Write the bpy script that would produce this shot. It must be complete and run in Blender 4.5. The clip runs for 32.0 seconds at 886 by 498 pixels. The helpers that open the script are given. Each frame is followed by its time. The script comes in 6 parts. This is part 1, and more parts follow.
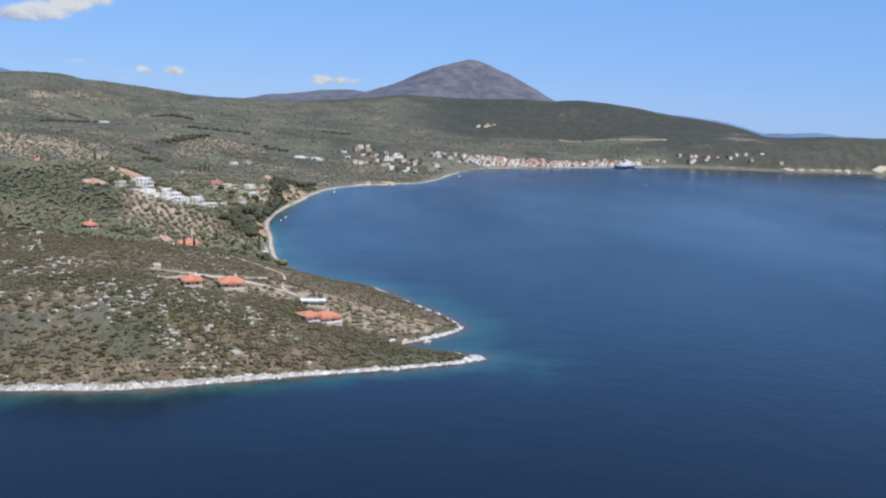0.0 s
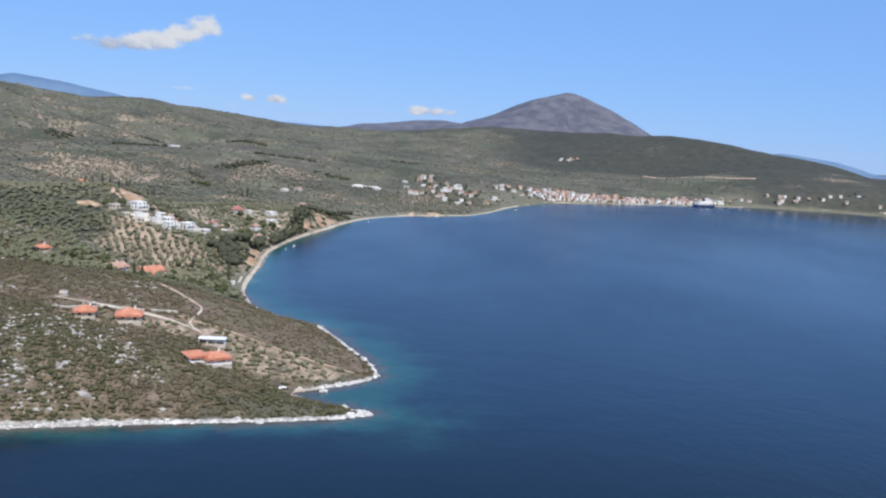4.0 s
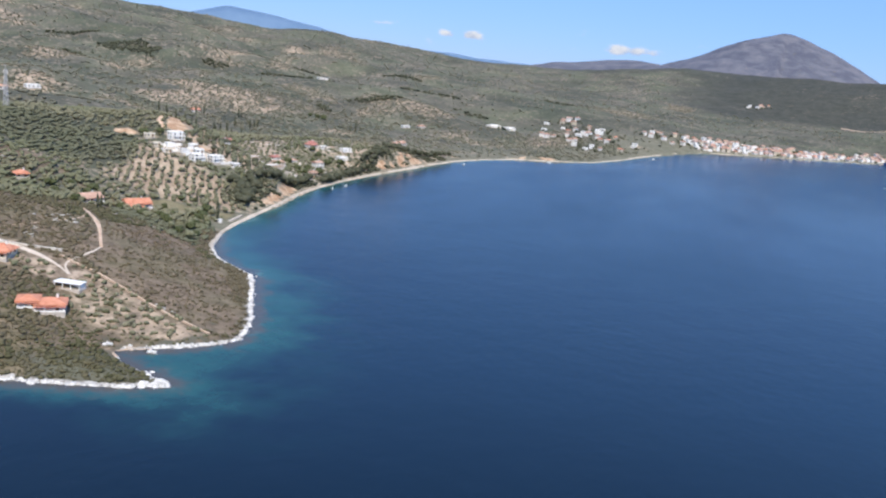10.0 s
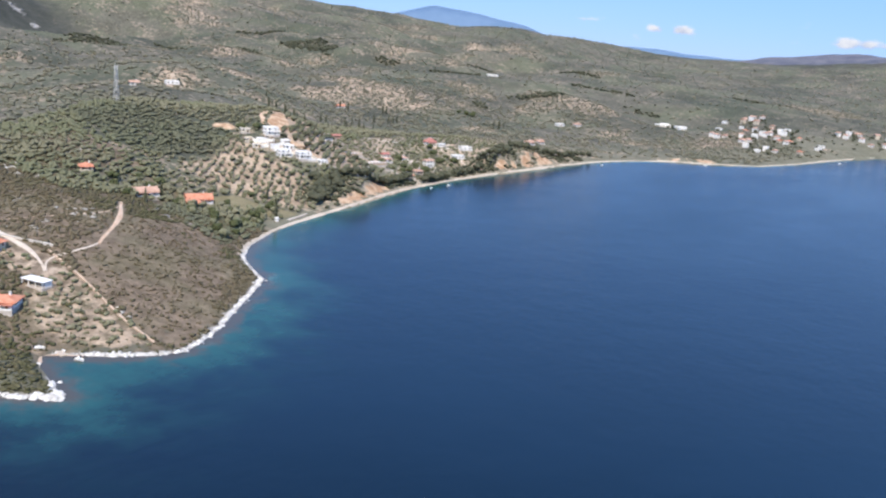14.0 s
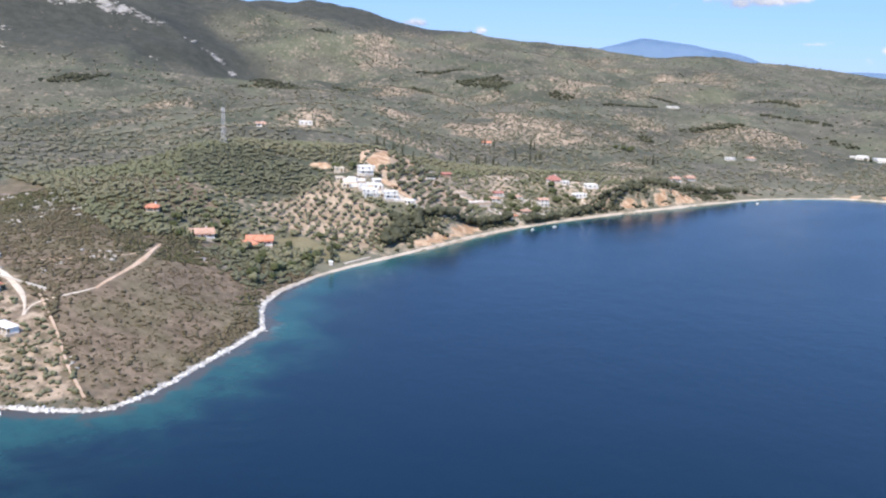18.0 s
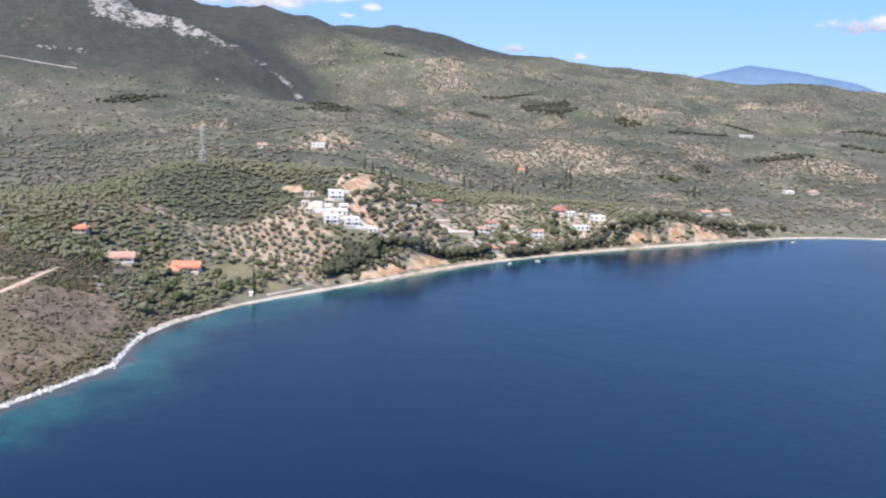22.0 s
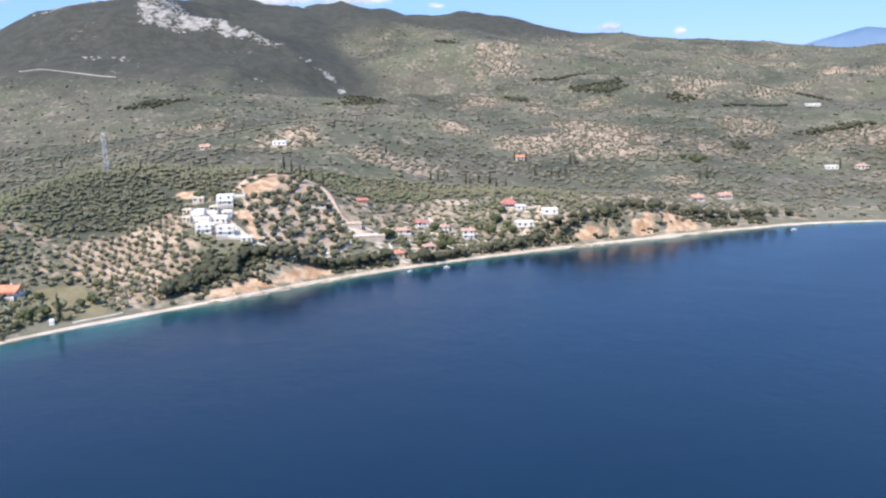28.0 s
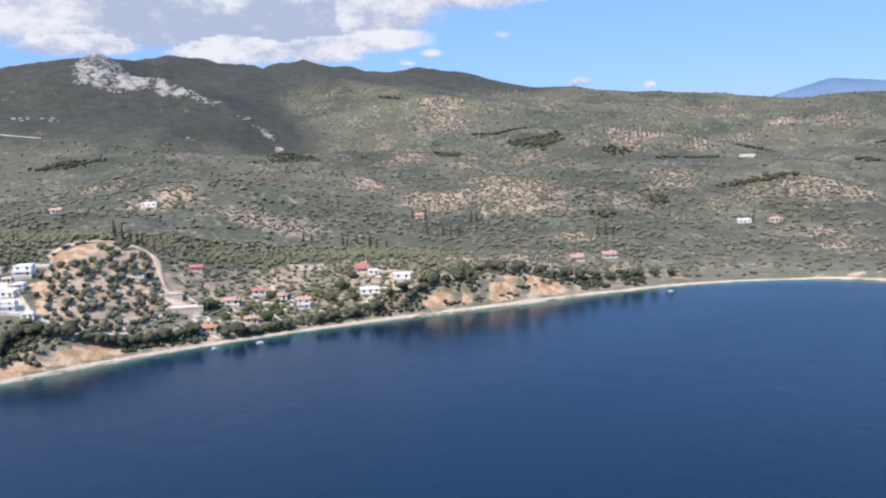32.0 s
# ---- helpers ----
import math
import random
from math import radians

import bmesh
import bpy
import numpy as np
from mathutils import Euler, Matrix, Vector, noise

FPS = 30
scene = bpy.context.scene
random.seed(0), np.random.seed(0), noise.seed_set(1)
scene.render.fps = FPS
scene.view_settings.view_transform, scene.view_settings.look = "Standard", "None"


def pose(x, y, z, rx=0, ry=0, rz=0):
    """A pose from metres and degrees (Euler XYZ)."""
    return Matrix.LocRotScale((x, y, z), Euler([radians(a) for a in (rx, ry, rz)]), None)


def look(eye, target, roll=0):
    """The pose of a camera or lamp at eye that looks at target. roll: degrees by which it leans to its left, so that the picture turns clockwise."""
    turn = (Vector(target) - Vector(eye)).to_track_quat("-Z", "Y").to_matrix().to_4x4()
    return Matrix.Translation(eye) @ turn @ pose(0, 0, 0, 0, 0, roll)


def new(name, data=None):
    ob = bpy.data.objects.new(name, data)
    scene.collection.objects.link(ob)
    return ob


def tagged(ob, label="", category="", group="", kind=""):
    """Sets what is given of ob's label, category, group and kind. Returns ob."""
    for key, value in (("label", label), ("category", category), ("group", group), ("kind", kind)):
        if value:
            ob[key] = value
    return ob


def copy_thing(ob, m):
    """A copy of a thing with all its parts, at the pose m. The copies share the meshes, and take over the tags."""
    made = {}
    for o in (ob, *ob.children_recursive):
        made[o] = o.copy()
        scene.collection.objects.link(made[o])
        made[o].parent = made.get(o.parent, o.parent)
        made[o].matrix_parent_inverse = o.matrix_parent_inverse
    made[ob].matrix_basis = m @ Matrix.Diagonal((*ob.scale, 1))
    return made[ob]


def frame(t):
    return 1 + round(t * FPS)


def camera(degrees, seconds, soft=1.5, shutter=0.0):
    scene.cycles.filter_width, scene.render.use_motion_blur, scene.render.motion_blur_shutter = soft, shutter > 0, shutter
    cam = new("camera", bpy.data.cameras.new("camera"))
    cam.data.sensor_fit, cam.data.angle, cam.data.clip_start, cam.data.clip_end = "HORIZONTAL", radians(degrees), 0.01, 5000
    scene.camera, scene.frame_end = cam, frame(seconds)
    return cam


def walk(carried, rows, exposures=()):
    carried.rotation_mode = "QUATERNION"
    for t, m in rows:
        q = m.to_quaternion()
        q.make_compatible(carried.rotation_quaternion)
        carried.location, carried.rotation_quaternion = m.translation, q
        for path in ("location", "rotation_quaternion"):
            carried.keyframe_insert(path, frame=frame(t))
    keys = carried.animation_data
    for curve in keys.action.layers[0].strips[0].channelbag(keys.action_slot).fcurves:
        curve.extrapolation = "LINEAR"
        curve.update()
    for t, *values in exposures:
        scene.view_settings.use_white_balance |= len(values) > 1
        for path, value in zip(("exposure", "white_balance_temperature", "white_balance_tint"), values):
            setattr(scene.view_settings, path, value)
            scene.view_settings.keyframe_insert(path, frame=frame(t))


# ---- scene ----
cam = camera(54.1, 32.0, soft=2.25)
METRES, EYE, TILT, LEAN, TURN = 760.0, 94.5, -8.9, -2.75, 0.0
ROWS = [
    (0.0, 0.0, 0.0, 0.0, -0.0, 0.0, -0.0),
    (0.5, 0.0115, 0.0055, 0.0008, 0.74, -0.22, -0.27),
    (1.0, 0.0244, 0.0113, 0.0017, 1.54, -0.15, -0.56),
    (1.5, 0.0382, 0.0184, 0.0027, 2.43, 0.27, -0.9),
    (2.0, 0.0517, 0.0258, 0.0037, 3.32, 0.89, -1.26),
    (2.5, 0.0632, 0.0324, 0.0043, 4.11, 1.48, -1.55),
    (3.0, 0.0764, 0.0401, 0.0055, 5.06, 1.86, -1.93),
    (3.5, 0.0877, 0.0469, 0.0063, 5.94, 2.0, -2.18),
    (5.5, 0.1359, 0.0781, 0.0115, 10.01, 1.44, -3.09),
    (6.0, 0.1481, 0.0859, 0.0131, 11.24, 1.25, -3.42),
    (6.5, 0.1594, 0.0934, 0.0145, 12.44, 0.95, -3.69),
    (7.0, 0.1731, 0.1032, 0.0165, 13.77, 0.38, -4.01),
    (7.5, 0.1837, 0.1118, 0.018, 14.73, -0.17, -4.3),
    (8.0, 0.1955, 0.122, 0.0201, 15.8, -0.92, -4.72),
    (8.5, 0.2065, 0.1315, 0.022, 16.77, -1.61, -5.11),
    (9.0, 0.2167, 0.1404, 0.0239, 17.81, -2.19, -5.43),
    (9.5, 0.2278, 0.1504, 0.0259, 19.15, -2.64, -5.76),
    (10.0, 0.2378, 0.1616, 0.0279, 20.55, -2.99, -6.11),
    (10.5, 0.247, 0.1732, 0.0299, 22.03, -3.33, -6.44),
    (11.0, 0.2578, 0.1854, 0.0319, 23.94, -3.69, -6.62),
    (11.5, 0.2663, 0.1963, 0.0338, 25.63, -3.96, -6.69),
    (12.0, 0.276, 0.2099, 0.0359, 27.66, -4.15, -6.76),
    (12.5, 0.2831, 0.2221, 0.0376, 29.27, -4.25, -6.92),
    (13.0, 0.2912, 0.2361, 0.0395, 31.1, -4.39, -7.15),
    (13.5, 0.2993, 0.248, 0.0414, 32.81, -4.6, -7.32),
    (14.0, 0.3071, 0.2625, 0.0439, 34.62, -4.77, -7.6),
    (14.5, 0.3136, 0.2751, 0.0458, 36.12, -4.93, -7.86),
    (16.5, 0.3399, 0.3318, 0.0557, 43.08, -5.62, -8.2),
    (17.0, 0.3441, 0.3472, 0.0577, 45.16, -5.2, -8.05),
    (17.5, 0.3489, 0.3637, 0.0599, 47.5, -4.59, -7.73),
    (18.0, 0.3524, 0.378, 0.0616, 49.21, -4.31, -7.46),
    (18.5, 0.3565, 0.3924, 0.0634, 50.55, -4.33, -7.16),
    (19.0, 0.3602, 0.409, 0.0656, 51.46, -4.67, -6.96),
    (19.5, 0.3632, 0.4232, 0.0675, 51.92, -4.93, -6.94),
    (20.0, 0.3676, 0.441, 0.0701, 52.47, -4.78, -7.12),
    (20.5, 0.3707, 0.4553, 0.0719, 53.28, -4.47, -7.38),
    (21.0, 0.3733, 0.4726, 0.0742, 54.45, -4.13, -7.87),
    (21.5, 0.3754, 0.4871, 0.0766, 55.48, -3.88, -8.34),
    (22.0, 0.3773, 0.5045, 0.0792, 56.53, -3.63, -8.83),
    (22.5, 0.3792, 0.5173, 0.0809, 57.16, -3.51, -9.13),
    (23.0, 0.3809, 0.5363, 0.0837, 57.88, -3.55, -9.36),
    (23.5, 0.3818, 0.5509, 0.0861, 58.4, -3.8, -9.34),
    (24.0, 0.3829, 0.5669, 0.0883, 59.03, -4.07, -9.13),
    (24.5, 0.3838, 0.5831, 0.0908, 59.67, -4.44, -8.74),
    (25.0, 0.384, 0.6004, 0.0934, 60.4, -4.93, -8.37),
    (25.5, 0.3837, 0.6156, 0.0952, 61.18, -5.32, -8.07),
    (27.5, 0.3803, 0.6822, 0.1041, 64.24, -6.13, -6.57),
    (28.0, 0.3786, 0.6995, 0.1067, 64.59, -5.39, -6.02),
    (28.5, 0.3771, 0.7143, 0.1088, 64.85, -4.21, -5.56),
    (29.0, 0.3755, 0.7306, 0.1104, 65.19, -3.04, -5.13),
    (29.5, 0.3744, 0.7473, 0.1123, 65.45, -2.4, -4.88),
    (30.0, 0.3734, 0.7652, 0.1142, 65.37, -2.27, -4.74),
    (30.5, 0.3723, 0.7802, 0.1161, 65.07, -2.69, -4.72),
    (31.0, 0.3711, 0.7978, 0.1183, 64.63, -2.85, -4.87),
    (31.5, 0.3706, 0.8126, 0.1205, 64.26, -2.47, -4.96),
    (32.0, 0.3699, 0.8303, 0.1225, 63.97, -1.7, -5.12),
]
walk(cam, [(t, pose(0, 0, EYE, TILT, LEAN, TURN) @ pose(METRES * x, METRES * y, METRES * z, 90 + pitch, roll, yaw)) for t, x, y, z, yaw, pitch, roll in ROWS],
     [(0.0, -0.24, 6440, 10), (1.5, -0.22, 6440, 10), (3.5, -0.19, 6430, 10), (7.0, -0.20, 6430, 10), (10.0, 0.0, 6480, 11), (14.0, 0.12, 6550, 12), (18.0, 0.21, 6600, 13), (24.0, 0.25, 6600, 13), (28.0, 0.34, 6600, 13), (30.0, 0.17, 6580, 13), (32.0, 0.10, 6560, 13)])

# ---- light ----
SUN_AZ, SUN_EL = 152.0, 50.0          # compass-like: from +y towards +x
world = bpy.data.worlds.new("sky")
scene.world = world
world.use_nodes = True
wn = world.node_tree.nodes
sky = wn.new("ShaderNodeTexSky")
sky.sky_type = "NISHITA"
sky.sun_disc = False
sky.sun_elevation = radians(SUN_EL)
sky.sun_rotation = radians(SUN_AZ)
sky.altitude = 50
sky.air_density = 1.0
sky.dust_density = 0.0
sky.ozone_density = 4.0
tint = wn.new("ShaderNodeMix")
tint.data_type, tint.blend_type = "RGBA", "MULTIPLY"
tint.inputs["Factor"].default_value = 1.0
tint.inputs[7].default_value = (0.78, 0.92, 1.10, 1)
world.node_tree.links.new(sky.outputs[0], tint.inputs[6])
haze = wn.new("ShaderNodeMix")
haze.data_type = "RGBA"
haze.inputs["Factor"].default_value = 0.68
haze.inputs[7].default_value = (2.35, 4.75, 10.2, 1)
world.node_tree.links.new(tint.outputs[2], haze.inputs[6])
world.node_tree.links.new(haze.outputs[2], wn["Background"].inputs[0])
wn["Background"].inputs[1].default_value = 0.112
sun = new("sun", bpy.data.lights.new("sun", "SUN"))
sun.data.energy, sun.data.angle, sun.data.color = 4.9, radians(0.5), (1.0, 0.91, 0.78)
sa, se = radians(SUN_AZ), radians(SUN_EL)
sun.matrix_world = look((0, 0, 500), (-math.sin(sa) * math.cos(se), -math.cos(sa) * math.cos(se), 500 - math.sin(se)))

# ---- materials ----


class Nodes:
    """A small wrapper to write node materials."""

    def __init__(self, name, rough=0.9, spec=0.2, metal=0.0):
        self.m = bpy.data.materials.new(name)
        self.m.use_nodes = True
        self.t = self.m.node_tree
        self.b = self.t.nodes["Principled BSDF"]
        self.b.inputs["Roughness"].default_value = rough
        self.b.inputs["Specular IOR Level"].default_value = spec
        self.b.inputs["Metallic"].default_value = metal

    def put(self, socket, v):
        if isinstance(v, bpy.types.NodeSocket):
            self.t.links.new(v, socket)
        elif isinstance(v, (tuple, list)) and len(v) == 3 and socket.type == "RGBA":
            socket.default_value = (*v, 1)
        else:
            socket.default_value = v

    def pos(self, scale=(1, 1, 1)):
        g = self.t.nodes.new("ShaderNodeNewGeometry")
        if scale == (1, 1, 1):
            return g.outputs["Position"]
        v = self.t.nodes.new("ShaderNodeVectorMath")
        v.operation = "MULTIPLY"
        self.put(v.inputs[0], g.outputs["Position"])
        v.inputs[1].default_value = scale
        return v.outputs[0]

    def noise(self, scale, detail=3, rough=0.55, vec=None, dist=0.0):
        n = self.t.nodes.new("ShaderNodeTexNoise")
        self.put(n.inputs["Vector"], self.pos() if vec is None else vec)
        n.inputs["Scale"].default_value, n.inputs["Detail"].default_value = scale, detail
        n.inputs["Roughness"].default_value, n.inputs["Distortion"].default_value = rough, dist
        return n.outputs["Fac"]

    def cells(self, scale, vec=None, out="Distance"):
        n = self.t.nodes.new("ShaderNodeTexVoronoi")
        self.put(n.inputs["Vector"], self.pos() if vec is None else vec)
        n.inputs["Scale"].default_value = scale
        return n.outputs[out]

    def math(self, op, a, b=0.0, clamp=False):
        n = self.t.nodes.new("ShaderNodeMath")
        n.operation, n.use_clamp = op, clamp
        self.put(n.inputs[0], a)
        self.put(n.inputs[1], b)
        return n.outputs[0]

    def ramp(self, f, lo, hi, a=0.0, b=1.0):
        n = self.t.nodes.new("ShaderNodeMapRange")
        n.interpolation_type = "SMOOTHSTEP"
        self.put(n.inputs[0], f)
        for i, v in enumerate((lo, hi, a, b)):
            n.inputs[1 + i].default_value = v
        return n.outputs[0]

    def mix(self, f, a, b, kind="MIX"):
        n = self.t.nodes.new("ShaderNodeMix")
        n.data_type, n.blend_type = "RGBA", kind
        self.put(n.inputs["Factor"], f)
        self.put([i for i in n.inputs if i.name == "A" and i.type == "RGBA"][0], a)
        self.put([i for i in n.inputs if i.name == "B" and i.type == "RGBA"][0], b)
        return [o for o in n.outputs if o.type == "RGBA"][0]

    def attr(self, name):
        n = self.t.nodes.new("ShaderNodeAttribute")
        n.attribute_name = name
        return n.outputs["Fac"]

    def island(self):
        return self.t.nodes.new("ShaderNodeNewGeometry").outputs["Random Per Island"]

    def each(self):
        return self.t.nodes.new("ShaderNodeObjectInfo").outputs["Random"]

    def bump(self, h, strength=0.4, dist=0.2):
        n = self.t.nodes.new("ShaderNodeBump")
        n.inputs["Strength"].default_value, n.inputs["Distance"].default_value = strength, dist
        self.put(n.inputs["Height"], h)
        self.t.links.new(n.outputs[0], self.b.inputs["Normal"])
        return self

    def done(self, colour, rough=None):
        self.put(self.b.inputs["Base Color"], colour)
        if rough is not None:
            self.put(self.b.inputs["Roughness"], rough)
        return self.m


def plain(name, a, b, scale=0.6, rough=0.85, bump=0.3, metal=0.0, fine=6.0):
    """A surface with two scales of variation between the colours a and b."""
    n = Nodes(name, rough, 0.25, metal)
    f = n.math("ADD", n.math("MULTIPLY", n.noise(scale, 3), 0.6), n.math("MULTIPLY", n.noise(fine, 3), 0.4))
    n.bump(n.noise(fine, 4), bump, 0.05)
    return n.done(n.mix(n.ramp(f, 0.35, 0.65), a, b))


def foliage(name, a, b, c, scale=1.4):
    """Leaves: every clump a shade of its own between a, b and c."""
    n = Nodes(name, 0.75, 0.15)
    col = n.mix(n.island(), a, b)
    col = n.mix(n.ramp(n.noise(0.016, 4, 0.6), 0.4, 0.62, 0.0, 0.8), col, c)
    leaf = n.noise(scale, 4, 0.7)
    col = n.mix(n.ramp(leaf, 0.3, 0.7), n.mix(0.18, col, (0.0, 0.0, 0.0)), col)
    n.bump(leaf, 0.6, 0.4)
    thin = n.t.nodes.new("ShaderNodeBsdfTranslucent")
    n.put(thin.inputs["Color"], col)
    both = n.t.nodes.new("ShaderNodeMixShader")
    both.inputs[0].default_value = 0.32
    n.t.links.new(n.b.outputs[0], both.inputs[1])
    n.t.links.new(thin.outputs[0], both.inputs[2])
    n.t.links.new(both.outputs[0], n.t.nodes["Material Output"].inputs["Surface"])
    return n.done(col)


def ground_material():
    n = Nodes("land", 0.95, 0.1)
    big, mid, fine = n.noise(0.006, 5), n.noise(0.06, 5, 0.65), n.noise(0.7, 4, 0.7)
    scrub = n.mix(n.ramp(mid, 0.35, 0.65), (0.165, 0.163, 0.112), (0.225, 0.212, 0.152))
    lumps = n.math("ADD", n.math("MULTIPLY", n.noise(0.22, 4, 0.75), 0.6), n.math("MULTIPLY", n.noise(0.03, 4, 0.6), 0.4))
    canopy = n.mix(n.ramp(lumps, 0.38, 0.62), (0.094, 0.093, 0.069), (0.181, 0.170, 0.130))
    canopy = n.mix(n.ramp(n.noise(0.011, 4, 0.6), 0.42, 0.6, 0.0, 0.75), canopy, n.mix(n.ramp(lumps, 0.38, 0.62), (0.116, 0.130, 0.082), (0.170, 0.178, 0.118)))
    canopy = n.mix(n.ramp(big, 0.46, 0.62, 0.0, 0.85), canopy, n.mix(0.6, canopy, (0.045, 0.058, 0.042)))
    flecks = n.math("ADD", n.noise(0.14, 3, 0.6), n.math("MULTIPLY", n.math("SUBTRACT", n.noise(0.02, 3), 0.5), 0.5))
    canopy = n.mix(n.ramp(flecks, 0.575, 0.66, 0.0, 0.75), canopy, (0.345, 0.285, 0.215))
    scrub = n.mix(n.attr("canopy"), scrub, canopy)
    soil = n.mix(n.ramp(mid, 0.35, 0.65), (0.385, 0.295, 0.212), (0.545, 0.432, 0.318))
    earth = n.mix(n.ramp(n.noise(0.2, 5, 0.6), 0.35, 0.65), (0.43, 0.255, 0.145), (0.66, 0.49, 0.335))
    rock = n.mix(n.ramp(n.noise(0.5, 5, 0.7), 0.35, 0.65), (0.26, 0.24, 0.21), (0.56, 0.54, 0.50))
    heath = n.mix(n.ramp(n.noise(0.16, 5, 0.7), 0.35, 0.65), (0.140, 0.110, 0.075), (0.275, 0.212, 0.152))
    heath = n.mix(n.ramp(n.noise(0.03, 4, 0.6), 0.45, 0.62, 0.0, 0.4), heath, n.mix(n.ramp(n.noise(0.3, 4, 0.7), 0.4, 0.6), (0.118, 0.122, 0.062), (0.190, 0.178, 0.100)))
    grass = n.mix(n.ramp(mid, 0.35, 0.65), (0.205, 0.178, 0.098), (0.285, 0.248, 0.15))
    # dark scrub tone; the mountains' cloud shadow is also put into this colour
    maquis = n.mix(n.ramp(n.noise(0.045, 5, 0.7), 0.38, 0.62), (0.062, 0.066, 0.055), (0.086, 0.088, 0.073))
    col = n.mix(n.ramp(n.math("ADD", n.attr("wild"), n.math("MULTIPLY", n.math("SUBTRACT", mid, 0.5), 0.9)), 0.15, 0.9), scrub, maquis)
    # far rock with the blue-grey of distance haze mixed into its colour
    hazed_rock = n.mix(n.ramp(n.noise(0.012, 5, 0.65), 0.35, 0.65), (0.108, 0.116, 0.150), (0.185, 0.186, 0.210))
    for name, c in (("hazed_rock", hazed_rock), ("heath", heath), ("bare", soil), ("meadow", grass), ("stone", rock), ("earth", earth)):
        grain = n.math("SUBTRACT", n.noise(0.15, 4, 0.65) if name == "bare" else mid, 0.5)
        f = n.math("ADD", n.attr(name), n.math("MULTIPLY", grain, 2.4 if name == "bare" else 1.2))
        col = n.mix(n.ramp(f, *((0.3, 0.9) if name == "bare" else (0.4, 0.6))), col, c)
    col = n.mix(n.ramp(fine, 0.3, 0.7, 0.35, 0.0), col, n.mix(0.5, col, (0.0, 0.0, 0.0)))
    n.bump(n.math("ADD", n.math("MULTIPLY", fine, 0.3), n.math("MULTIPLY", n.noise(0.22, 4, 0.75), 1.2)), 0.6, 1.4)
    return n.done(col)


def sea_material():
    n = Nodes("sea_water", 0.14, 0.5)
    n.b.inputs["IOR"].default_value = 1.33
    drift = n.noise(0.004, 4, 0.6, n.pos((1, 0.45, 1)))
    deep = n.mix(n.ramp(drift, 0.35, 0.65), (0.0005, 0.0118, 0.0290), (0.0009, 0.0160, 0.0390))
    # water colour goes darker towards low y and high x
    deep = n.mix(n.attr("dark_south"), deep, (0.0003, 0.0064, 0.0150))
    patch = n.math("MULTIPLY", n.math("SUBTRACT", n.noise(0.04, 6, 0.68), 0.5), 1.5)
    s = n.attr("shoal")
    f = n.math("ADD", s, n.math("MULTIPLY", patch, n.math("MULTIPLY", s, 2.2, True)))
    col = n.mix(n.ramp(f, 0.10, 0.85), deep, (0.015, 0.082, 0.080))
    col = n.mix(n.ramp(f, 0.82, 1.2), col, (0.085, 0.165, 0.15))
    reef = n.math("ADD", n.attr("reef"), n.math("MULTIPLY", n.math("SUBTRACT", n.noise(0.12, 5, 0.65), 0.5), 1.3))
    col = n.mix(n.math("MULTIPLY", n.ramp(reef, 0.3, 0.8), n.ramp(n.attr("reef"), 0.05, 0.3)), col, (0.075, 0.068, 0.055))
    waves = n.math("ADD", n.noise(0.35, 3, 0.6, n.pos((1, 0.6, 1))), n.math("MULTIPLY", n.noise(0.05, 3), 2.0))
    n.bump(waves, 0.18, 0.6)
    return n.done(col, n.ramp(drift, 0.3, 0.7, 0.17, 0.28))


LAND, SEA = ground_material(), sea_material()
OLIVE = foliage("olive_leaves", (0.230, 0.226, 0.140), (0.356, 0.338, 0.220), (0.236, 0.254, 0.144))
OLIVE_FAR = foliage("inland_olive_leaves", (0.216, 0.208, 0.148), (0.328, 0.308, 0.226), (0.242, 0.246, 0.174))
SCRUB = foliage("scrub_leaves", (0.108, 0.112, 0.052), (0.196, 0.184, 0.100), (0.232, 0.190, 0.124))
MAQUIS = foliage("maquis_leaves", (0.082, 0.086, 0.066), (0.145, 0.142, 0.110), (0.108, 0.112, 0.086))
WOODS = foliage("woodland_leaves", (0.178, 0.182, 0.118), (0.278, 0.276, 0.182), (0.212, 0.226, 0.142))
DARK = foliage("pine_needles", (0.088, 0.096, 0.058), (0.155, 0.156, 0.100), (0.120, 0.126, 0.078))
HEATH = foliage("heath_leaves", (0.185, 0.146, 0.092), (0.300, 0.236, 0.160), (0.205, 0.178, 0.106))
FRESH = foliage("garden_leaves", (0.092, 0.112, 0.048), (0.142, 0.156, 0.074), (0.115, 0.132, 0.060))
BARK = plain("bark", (0.10, 0.075, 0.055), (0.18, 0.14, 0.10), 1.0)
TILE = plain("terracotta_tiles", (0.52, 0.20, 0.11), (0.66, 0.31, 0.20), 0.5, 0.8)
TILE_RED = plain("dark_red_tiles", (0.38, 0.155, 0.12), (0.50, 0.235, 0.19), 0.5, 0.8)
TILE_BROWN = plain("weathered_tiles", (0.44, 0.265, 0.19), (0.58, 0.385, 0.285), 0.5, 0.85)
WHITE = plain("white_render", (0.76, 0.745, 0.70), (0.86, 0.845, 0.80), 0.4, 0.8, 0.15)
CREAM = plain("cream_render", (0.56, 0.49, 0.37), (0.68, 0.61, 0.49), 0.4, 0.8, 0.15)
CONCRETE = plain("bare_concrete", (0.40, 0.36, 0.31), (0.56, 0.50, 0.43), 0.4, 0.9)
GLASS = plain("dark_window_glass", (0.015, 0.02, 0.025), (0.03, 0.04, 0.05), 0.4, 0.1, 0.0)
WOOD = plain("brown_wood", (0.12, 0.07, 0.04), (0.2, 0.12, 0.07), 1.0)
